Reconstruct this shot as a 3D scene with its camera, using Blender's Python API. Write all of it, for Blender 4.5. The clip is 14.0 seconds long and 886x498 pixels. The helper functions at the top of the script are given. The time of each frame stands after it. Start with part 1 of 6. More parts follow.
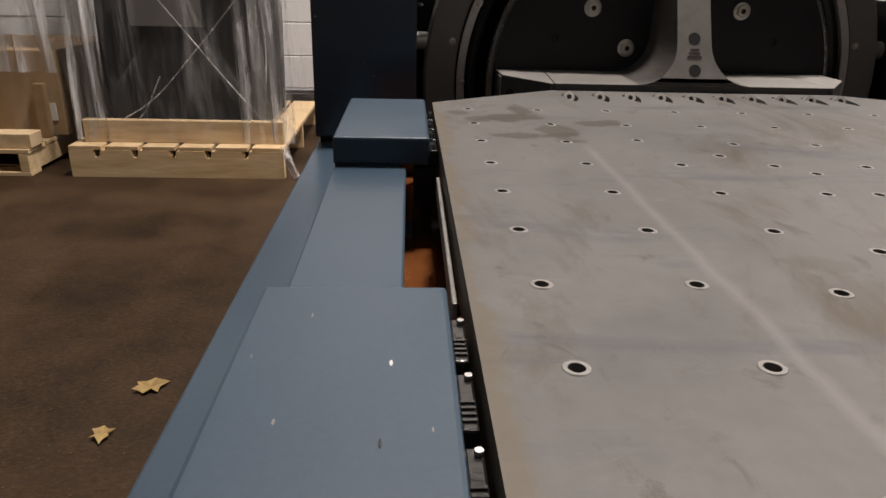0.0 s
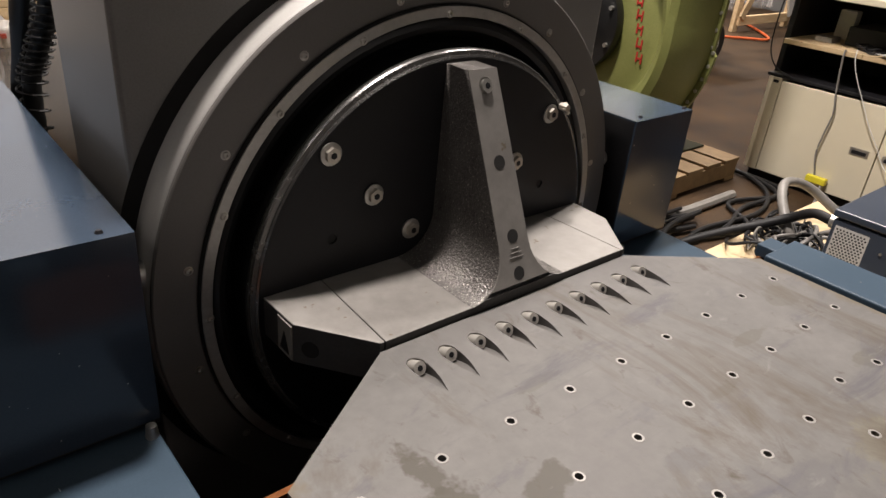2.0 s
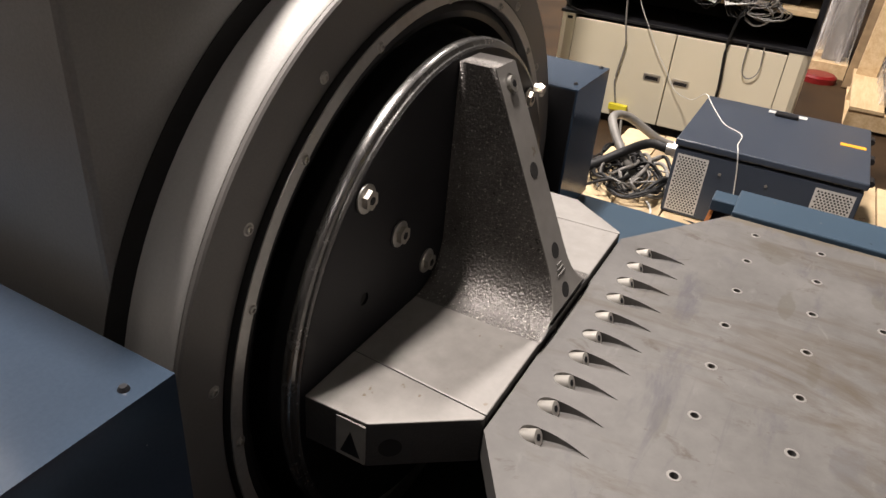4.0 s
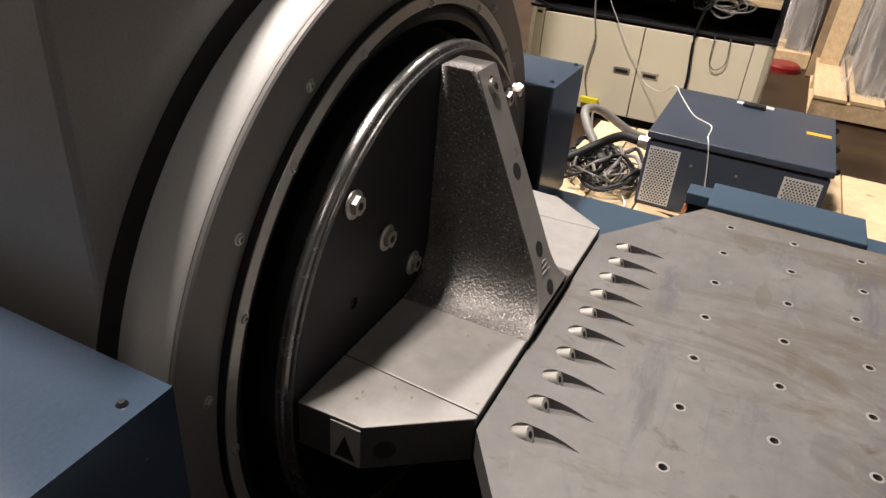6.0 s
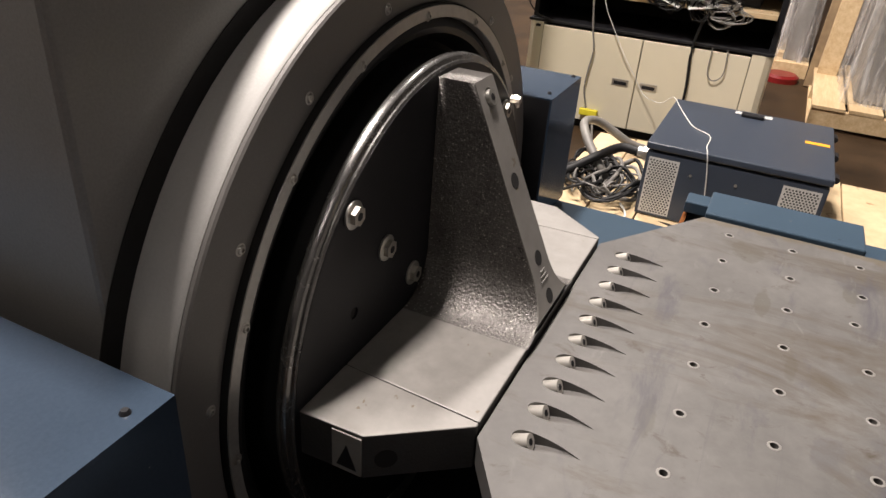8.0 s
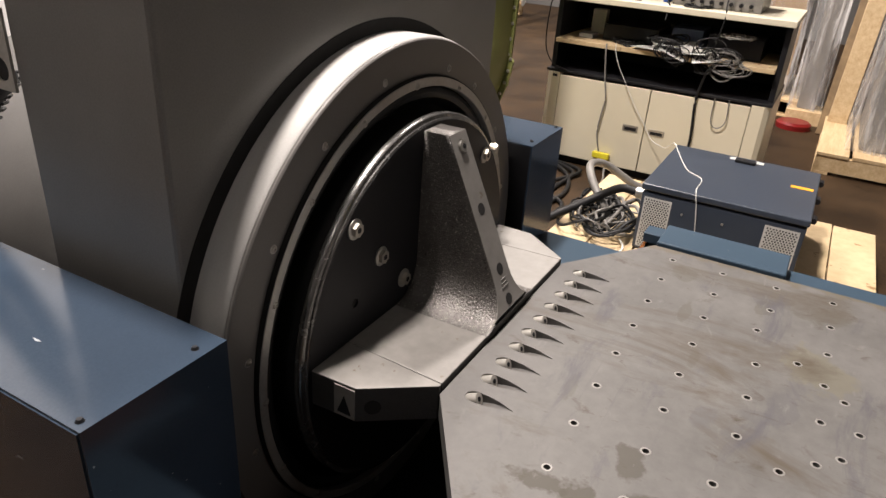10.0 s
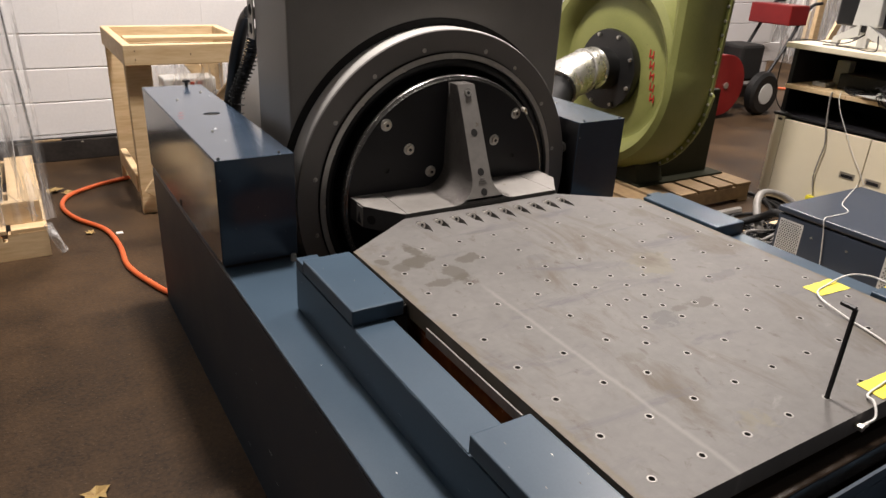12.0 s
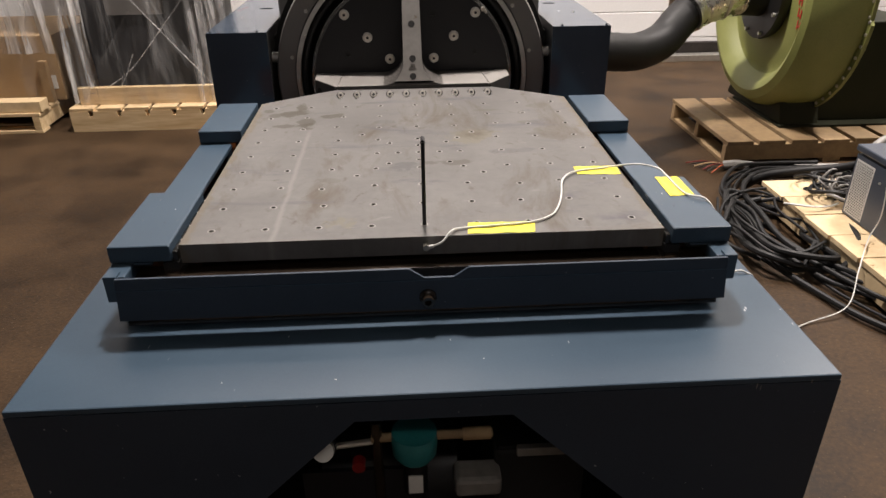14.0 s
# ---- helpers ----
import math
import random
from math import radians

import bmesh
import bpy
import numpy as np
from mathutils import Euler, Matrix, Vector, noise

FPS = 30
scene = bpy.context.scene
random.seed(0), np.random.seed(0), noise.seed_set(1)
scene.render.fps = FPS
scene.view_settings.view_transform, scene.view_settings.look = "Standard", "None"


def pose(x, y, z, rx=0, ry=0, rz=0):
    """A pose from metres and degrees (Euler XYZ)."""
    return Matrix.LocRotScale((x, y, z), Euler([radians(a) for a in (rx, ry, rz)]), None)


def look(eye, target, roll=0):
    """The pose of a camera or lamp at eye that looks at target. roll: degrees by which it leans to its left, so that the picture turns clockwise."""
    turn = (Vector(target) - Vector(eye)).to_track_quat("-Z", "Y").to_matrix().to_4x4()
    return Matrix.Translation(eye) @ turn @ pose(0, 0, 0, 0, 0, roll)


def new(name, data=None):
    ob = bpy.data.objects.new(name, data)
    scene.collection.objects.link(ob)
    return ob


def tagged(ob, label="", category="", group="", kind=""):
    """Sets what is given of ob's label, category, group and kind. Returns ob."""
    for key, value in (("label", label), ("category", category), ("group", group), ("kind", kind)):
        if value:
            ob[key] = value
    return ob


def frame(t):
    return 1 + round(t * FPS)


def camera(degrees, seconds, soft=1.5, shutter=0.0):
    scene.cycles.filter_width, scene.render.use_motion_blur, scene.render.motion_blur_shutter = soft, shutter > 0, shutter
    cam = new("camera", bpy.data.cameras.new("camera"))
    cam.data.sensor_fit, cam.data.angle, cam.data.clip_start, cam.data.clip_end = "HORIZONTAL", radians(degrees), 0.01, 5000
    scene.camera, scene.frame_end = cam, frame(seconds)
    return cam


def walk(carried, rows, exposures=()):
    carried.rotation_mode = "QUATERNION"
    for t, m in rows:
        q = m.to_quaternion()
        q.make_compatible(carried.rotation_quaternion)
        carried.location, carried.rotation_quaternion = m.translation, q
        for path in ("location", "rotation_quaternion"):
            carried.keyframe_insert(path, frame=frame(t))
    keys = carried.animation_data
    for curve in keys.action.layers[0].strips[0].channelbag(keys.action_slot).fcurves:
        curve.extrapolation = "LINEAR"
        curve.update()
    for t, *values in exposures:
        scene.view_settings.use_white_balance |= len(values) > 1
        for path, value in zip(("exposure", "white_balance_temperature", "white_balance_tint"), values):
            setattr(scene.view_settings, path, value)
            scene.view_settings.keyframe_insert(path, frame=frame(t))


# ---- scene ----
cam = camera(64.9, 14.0)
PATH = [
    (0, (-0.492, -0.2, 0.865), (-0.392, 1.655, 0.125), 1.5),
    (0.5, (-0.598, -0.103, 0.982), (-0.144, 1.666, 0.167), 1.2),
    (1, (-0.679, 0.042, 1.106), (0.164, 1.634, 0.238), 4.6),
    (1.5, (-0.677, 0.22, 1.198), (0.364, 1.691, 0.331), 5.6),
    (2, (-0.684, 0.418, 1.213), (0.499, 1.738, 0.288), 5.2),
    (2.2, (-0.722, 0.516, 1.182), (0.552, 1.777, 0.293), 5.8),
    (4.3, (-0.764, 0.828, 1.211), (0.792, 1.553, 0.184), 5.4),
    (4.5, (-0.767, 0.835, 1.213), (0.794, 1.546, 0.184), 5.5),
    (5, (-0.772, 0.828, 1.215), (0.797, 1.532, 0.193), 5.2),
    (5.5, (-0.772, 0.822, 1.217), (0.801, 1.522, 0.199), 5.1),
    (6, (-0.771, 0.83, 1.218), (0.807, 1.523, 0.204), 5.0),
    (6.5, (-0.772, 0.833, 1.219), (0.811, 1.52, 0.208), 5.0),
    (7, (-0.772, 0.835, 1.218), (0.814, 1.522, 0.211), 4.8),
    (7.2, (-0.773, 0.839, 1.217), (0.815, 1.528, 0.216), 4.7),
    (9.3, (-0.82, 0.787, 1.229), (0.772, 1.524, 0.268), 3.9),
    (9.5, (-0.861, 0.784, 1.258), (0.738, 1.471, 0.272), 4.7),
    (10, (-0.979, 0.633, 1.321), (0.609, 1.462, 0.43), 4.0),
    (10.5, (-1.084, 0.362, 1.356), (0.307, 1.547, 0.542), 4.4),
    (11, (-1.196, 0.126, 1.36), (0.095, 1.428, 0.561), 3.6),
    (11.5, (-1.218, -0.156, 1.359), (-0.02, 1.235, 0.565), 3.1),
    (12, (-1.061, -0.475, 1.331), (-0.082, 1.076, 0.534), 3.0),
    (12.5, (-0.832, -0.667, 1.299), (0.091, 0.903, 0.472), 2.6),
    (13, (-0.571, -0.852, 1.296), (0.076, 0.819, 0.409), 1.1),
    (13.5, (-0.293, -1.125, 1.281), (0.014, 0.637, 0.384), 0.1),
    (14, (-0.03, -1.214, 1.267), (0.065, 0.551, 0.333), -0.6),
]
walk(cam, [(t, look(eye, target, roll)) for t, eye, target, roll in PATH],
     exposures=[(0, -0.38), (0.7, -0.3), (2, 0.0), (4.5, 0.08), (10.5, 0.12), (12.5, 0.02), (14, 0.2)])

# ---------------------------------------------------------------- light
world = bpy.data.worlds.new("hall")
scene.world = world
world.use_nodes = True
world.node_tree.nodes["Background"].inputs[0].default_value = (0.9, 0.86, 0.8, 1)
world.node_tree.nodes["Background"].inputs[1].default_value = 0.10


def area_lamp(x, y, z, length, width, watts, turn=0.0):
    data = bpy.data.lights.new("unseen_lamp", "AREA")
    data.shape, data.size, data.size_y, data.energy = "RECTANGLE", length, width, watts
    data.color = (1.0, 0.90, 0.84)
    ob = new("unseen_lamp", data)
    ob.matrix_world = pose(x, y, z, 0, 0, turn)
    return ob


CEIL = 5.6
# compact main lamp, its place worked out from the pan lip's shadow
area_lamp(0.0, 2.02, 5.0, 0.50, 0.40, 370)
# unseen fill lamps, added to brighten console, far floor, west side, wall, front
area_lamp(3.4, 2.2, 5.0, 0.9, 0.4, 215)
area_lamp(4.3, 3.6, 5.0, 0.9, 0.4, 140)
area_lamp(-3.2, 0.9, 4.6, 0.9, 0.4, 16)
area_lamp(-1.1, 3.5, 4.6, 2.4, 0.14, 34)
area_lamp(6.7, 5.3, 3.95, 2.4, 0.14, 400)
area_lamp(0.6, -3.0, 3.95, 3.2, 0.14, 20)


# ---------------------------------------------------------------- materials
def node(tree, kind, **props):
    n = tree.nodes.new(kind)
    for key, value in props.items():
        n.inputs[key.replace("_", " ")].default_value = value
    return n


def surface(name, dark, light, rough=(0.4, 0.6), metal=0.0, grain=60.0, blotch=4.0, mix=(0.35, 0.65),
            bump=0.1, bump_scale=200.0, stretch=(1, 1, 1), coat=0.0, speck=None, spread=0.0, gloss=0.5, scratch=None, coat_rough=0.1):
    """A paint, metal or wood: two tones mixed by coarse and fine noise, with uneven gloss and fine relief."""
    m = bpy.data.materials.new(name)
    m.use_nodes = True
    t = m.node_tree
    p = t.nodes["Principled BSDF"]
    co = node(t, "ShaderNodeTexCoord")
    mp = node(t, "ShaderNodeMapping", Scale=stretch)
    t.links.new(co.outputs["Object"], mp.inputs[0])
    big = node(t, "ShaderNodeTexNoise", Scale=blotch, Detail=5.0, Roughness=0.6)
    fine = node(t, "ShaderNodeTexNoise", Scale=grain, Detail=4.0, Roughness=0.6)
    for n in (big, fine):
        t.links.new(mp.outputs[0], n.inputs["Vector"])
    both = t.nodes.new("ShaderNodeMix")
    both.data_type = "FLOAT"
    both.inputs[0].default_value = 0.4
    t.links.new(big.outputs["Fac"], both.inputs[2])
    t.links.new(fine.outputs["Fac"], both.inputs[3])
    ramp = t.nodes.new("ShaderNodeValToRGB")
    ramp.color_ramp.elements[0].position, ramp.color_ramp.elements[1].position = mix
    ramp.color_ramp.elements[0].color, ramp.color_ramp.elements[1].color = (*dark, 1), (*light, 1)
    t.links.new(both.outputs[0], ramp.inputs[0])
    colour = ramp.outputs[0]
    if speck:
        dots = node(t, "ShaderNodeTexNoise", Scale=speck[0], Detail=3.0, Roughness=0.7)
        t.links.new(co.outputs["Object"], dots.inputs["Vector"])
        cut = t.nodes.new("ShaderNodeValToRGB")
        cut.color_ramp.elements[0].position, cut.color_ramp.elements[1].position = speck[1], speck[1] + 0.03
        t.links.new(dots.outputs["Fac"], cut.inputs[0])
        over = t.nodes.new("ShaderNodeMix")
        over.data_type = "RGBA"
        t.links.new(cut.outputs[0], over.inputs[0])
        t.links.new(colour, over.inputs[6])
        over.inputs[7].default_value = (*speck[2], 1)
        colour = over.outputs[2]
    if scratch:
        for turn, wide in ((0.5, 30.0), (-0.9, 24.0)):
            sm = node(t, "ShaderNodeMapping", Rotation=(turn, turn * 0.7, turn), Scale=(wide, wide * 0.22, wide))
            sn = node(t, "ShaderNodeTexNoise", Scale=3.0, Detail=2.0, Roughness=0.5)
            sc = t.nodes.new("ShaderNodeValToRGB")
            sc.color_ramp.elements[0].position, sc.color_ramp.elements[1].position = 0.765, 0.785
            so = t.nodes.new("ShaderNodeMix")
            so.data_type = "RGBA"
            t.links.new(co.outputs["Object"], sm.inputs[0])
            t.links.new(sm.outputs[0], sn.inputs["Vector"])
            t.links.new(sn.outputs["Fac"], sc.inputs[0])
            t.links.new(sc.outputs[0], so.inputs[0])
            t.links.new(colour, so.inputs[6])
            so.inputs[7].default_value = (*scratch, 1)
            colour = so.outputs[2]
    if spread:
        info = t.nodes.new("ShaderNodeObjectInfo")
        hsv = t.nodes.new("ShaderNodeHueSaturation")
        rng = node(t, "ShaderNodeMapRange", To_Min=1 - spread, To_Max=1 + spread)
        t.links.new(info.outputs["Random"], rng.inputs[0])
        t.links.new(rng.outputs[0], hsv.inputs["Value"])
        t.links.new(colour, hsv.inputs["Color"])
        colour = hsv.outputs[0]
    t.links.new(colour, p.inputs["Base Color"])
    rr = node(t, "ShaderNodeMapRange", From_Min=0.3, From_Max=0.7, To_Min=rough[0], To_Max=rough[1])
    t.links.new(both.outputs[0], rr.inputs[0])
    t.links.new(rr.outputs[0], p.inputs["Roughness"])
    p.inputs["Metallic"].default_value = metal
    p.inputs["Coat Weight"].default_value = coat
    p.inputs["Coat Roughness"].default_value = coat_rough
    p.inputs["Specular IOR Level"].default_value = gloss
    if bump:
        rel = node(t, "ShaderNodeTexNoise", Scale=bump_scale, Detail=3.0)
        t.links.new(mp.outputs[0], rel.inputs["Vector"])
        b = node(t, "ShaderNodeBump", Strength=bump, Distance=0.002)
        t.links.new(rel.outputs["Fac"], b.inputs["Height"])
        t.links.new(b.outputs[0], p.inputs["Normal"])
    return m


def film(name, opacity, tint, span=(0.46, 0.74)):
    """Clear wrapping film: mostly see-through, creased and glossy."""
    m = bpy.data.materials.new(name)
    m.use_nodes = True
    t = m.node_tree
    p = t.nodes["Principled BSDF"]
    p.inputs["Base Color"].default_value = (*tint, 1)
    p.inputs["Roughness"].default_value = 0.14
    co = node(t, "ShaderNodeTexCoord")
    mp = node(t, "ShaderNodeMapping", Scale=(7.0, 7.0, 0.9), Rotation=(0.1, 0.45, 0.1))
    t.links.new(co.outputs["Object"], mp.inputs[0])
    n = node(t, "ShaderNodeTexNoise", Scale=2.2, Detail=5.0, Roughness=0.6, Distortion=0.25)
    t.links.new(mp.outputs[0], n.inputs["Vector"])
    r = node(t, "ShaderNodeMapRange", From_Min=span[0], From_Max=span[1], To_Min=opacity[0], To_Max=opacity[1])
    t.links.new(n.outputs["Fac"], r.inputs[0])
    t.links.new(r.outputs[0], p.inputs["Alpha"])
    b = node(t, "ShaderNodeBump", Strength=0.9, Distance=0.03)
    t.links.new(n.outputs["Fac"], b.inputs["Height"])
    t.links.new(b.outputs[0], p.inputs["Normal"])
    return m


BLUE = surface("blue_machine_paint", (0.037, 0.060, 0.087), (0.048, 0.077, 0.109), (0.28, 0.35), gloss=0.3, grain=300, blotch=3, bump=0.0, bump_scale=500, speck=(55, 0.765, (0.35, 0.38, 0.4)), scratch=(0.42, 0.44, 0.46))
BLUEGLOSS = surface("glossy_blue_housing_paint", (0.030, 0.046, 0.070), (0.040, 0.059, 0.088), (0.12, 0.19), gloss=0.6, grain=300, blotch=3, bump=0.0, speck=(55, 0.765, (0.35, 0.38, 0.4)), scratch=(0.42, 0.44, 0.46))
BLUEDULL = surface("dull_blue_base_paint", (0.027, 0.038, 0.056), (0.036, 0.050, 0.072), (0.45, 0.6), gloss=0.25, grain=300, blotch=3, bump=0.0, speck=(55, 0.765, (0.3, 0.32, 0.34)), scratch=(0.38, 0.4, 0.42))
BLUE_CTL = surface("blue_cabinet_paint", (0.034, 0.044, 0.063), (0.046, 0.058, 0.080), (0.28, 0.4), grain=300, blotch=3, bump=0.12, bump_scale=420)
CASE = surface("grey_casing_paint", (0.182, 0.175, 0.167), (0.245, 0.236, 0.226), (0.32, 0.45), metal=0.1, gloss=0.3, coat=0.3, coat_rough=0.18, grain=350, blotch=2.5, bump=0.1, bump_scale=420)
RING = surface("dark_grey_ring_paint", (0.145, 0.138, 0.13), (0.18, 0.171, 0.162), (0.32, 0.46), metal=0.2, grain=350, blotch=4, bump=0.1, bump_scale=420)
SILVER = surface("pale_grey_body_paint", (0.42, 0.41, 0.393), (0.48, 0.47, 0.452), (0.46, 0.56), metal=0.1, gloss=0.2, grain=300, blotch=4, bump=0.1, bump_scale=420)
STEEL = surface("bright_steel", (0.40, 0.39, 0.37), (0.55, 0.54, 0.51), (0.28, 0.45), metal=0.55, grain=120, blotch=12, bump=0.05)
ZINC = surface("zinc_screw", (0.42, 0.41, 0.38), (0.6, 0.58, 0.54), (0.3, 0.45), metal=0.85, grain=150, blotch=30, bump=0.03)
INSERT = surface("dull_steel_insert", (0.19, 0.18, 0.168), (0.29, 0.28, 0.262), (0.38, 0.52), metal=0.3, grain=150, blotch=30, bump=0.03)
BRASSY = surface("nickel_washer", (0.5, 0.46, 0.4), (0.66, 0.62, 0.55), (0.25, 0.4), metal=0.85, grain=150, blotch=30, bump=0.03)
BLACK = surface("black_anodised", (0.010, 0.010, 0.0115), (0.015, 0.015, 0.0175), (0.36, 0.5), gloss=0.3, grain=200, blotch=5, bump=0.06, bump_scale=500)
GLOSSRIM = surface("scuffed_steel_rim", (0.17, 0.168, 0.163), (0.27, 0.265, 0.257), (0.2, 0.3), metal=0.85, grain=160, blotch=30, bump=0.05)
LINK = surface("oily_chain_link", (0.03, 0.029, 0.027), (0.06, 0.058, 0.054), (0.1, 0.22), metal=0.6, grain=60, blotch=14, bump=0.2)
SCREW = surface("plated_screw", (0.50, 0.475, 0.43), (0.66, 0.63, 0.58), (0.28, 0.42), metal=0.6, grain=150, blotch=30, bump=0.03)
RUBBER = surface("black_rubber", (0.006, 0.006, 0.006), (0.012, 0.012, 0.012), (0.35, 0.5), grain=80, blotch=6, bump=0.05)
# near-black for black parts, and for the shade inside holes and recesses
VOID = surface("black_parts_and_shade", (0.004, 0.004, 0.004), (0.008, 0.007, 0.006), (0.7, 0.9), grain=50, blotch=6, bump=0.0)
CABLE = surface("cable_jacket", (0.006, 0.006, 0.007), (0.012, 0.012, 0.012), (0.45, 0.6), gloss=0.3, grain=60, blotch=8, bump=0.05)
CONDUIT = surface("grey_conduit", (0.16, 0.15, 0.14), (0.24, 0.23, 0.21), (0.35, 0.5), grain=60, blotch=8, bump=0.05)
OIL = surface("rusty_oil_pan", (0.09, 0.030, 0.010), (0.26, 0.10, 0.032), (0.14, 0.32), grain=30, blotch=9, bump=0.12, bump_scale=30)
OILWET = surface("oil_pool_on_rust", (0.10, 0.032, 0.010), (0.28, 0.10, 0.032), (0.03, 0.07), grain=24, blotch=7, bump=0.03, bump_scale=12, coat=1.0)
BODYGREY = surface("dull_grey_body_paint", (0.105, 0.101, 0.096), (0.15, 0.145, 0.138), (0.3, 0.42), metal=0.3, grain=300, blotch=4, bump=0.1, bump_scale=420)
OILBLACK = surface("oily_black_pan", (0.010, 0.007, 0.005), (0.022, 0.015, 0.01), (0.06, 0.22), grain=30, blotch=9, bump=0.25, bump_scale=24)
TAPE = surface("yellow_tape", (0.72, 0.62, 0.03), (0.85, 0.74, 0.05), (0.45, 0.6), grain=80, blotch=12, bump=0.05)
WHITE = surface("white_plastic", (0.6, 0.6, 0.57), (0.72, 0.71, 0.68), (0.35, 0.5), grain=80, blotch=12, bump=0.03)
ORANGE = surface("orange_cord", (0.50, 0.085, 0.022), (0.62, 0.13, 0.035), (0.4, 0.55), grain=60, blotch=8, bump=0.03)
CREAM = surface("cream_cabinet_paint", (0.68, 0.62, 0.47), (0.75, 0.69, 0.54), (0.3, 0.42), grain=250, blotch=2.0, bump=0.04)
PINE = surface("new_pine", (0.47, 0.31, 0.15), (0.73, 0.57, 0.35), (0.5, 0.7), grain=9, blotch=2.5, mix=(0.3, 0.7), stretch=(1.2, 11, 11), bump=0.12, bump_scale=60, spread=0.12)
PLANK = surface("pale_plank", (0.5, 0.36, 0.2), (0.7, 0.55, 0.34), (0.5, 0.7), grain=26, blotch=5, mix=(0.3, 0.7), bump=0.15, bump_scale=60, spread=0.12, speck=(14, 0.66, (0.3, 0.18, 0.08)))
OLDWOOD = surface("worn_pallet_wood", (0.16, 0.10, 0.05), (0.36, 0.25, 0.13), (0.6, 0.8), grain=26, blotch=5, mix=(0.3, 0.7), bump=0.2, bump_scale=60, spread=0.2)
GREEN = surface("olive_blower_paint", (0.165, 0.18, 0.050), (0.235, 0.245, 0.078), (0.46, 0.6), grain=160, blotch=3, bump=0.3, bump_scale=130, speck=(30, 0.72, (0.07, 0.065, 0.03)))
DARKGREEN = surface("dark_green_steel", (0.016, 0.017, 0.009), (0.026, 0.027, 0.015), (0.6, 0.75), gloss=0.15, grain=160, blotch=3, bump=0.1)
FOIL = surface("crumpled_foil_tape", (0.5, 0.49, 0.45), (0.72, 0.71, 0.68), (0.18, 0.4), metal=0.9, grain=30, blotch=14, bump=0.9, bump_scale=24)
RED = surface("red_enamel", (0.15, 0.007, 0.008), (0.22, 0.011, 0.011), (0.25, 0.4), grain=200, blotch=4, bump=0.03, speck=(22, 0.70, (0.03, 0.02, 0.02)))
DARKRED = surface("dark_red_print", (0.35, 0.02, 0.015), (0.45, 0.03, 0.02), (0.5, 0.6), grain=200, blotch=10, bump=0.0)
PLASTIC = surface("pale_grey_plastic", (0.5, 0.5, 0.48), (0.58, 0.58, 0.56), (0.4, 0.5), grain=200, blotch=6, bump=0.03)
TEAL = surface("teal_filter_head", (0.02, 0.16, 0.17), (0.035, 0.22, 0.23), (0.3, 0.45), grain=200, blotch=8, bump=0.03)
LEAF = surface("dry_leaf", (0.28, 0.17, 0.06), (0.45, 0.33, 0.12), (0.6, 0.8), grain=120, blotch=20, bump=0.2)
CARTON = surface("brown_board", (0.30, 0.19, 0.09), (0.40, 0.27, 0.14), (0.7, 0.85), grain=120, blotch=8, bump=0.05)
WRAP = film("wrapping_film", (0.02, 0.15), (0.88, 0.87, 0.85), (0.50, 0.80))
WRAPTHICK = film("thick_wrapping_film", (0.12, 0.75), (0.88, 0.87, 0.86), (0.47, 0.70))


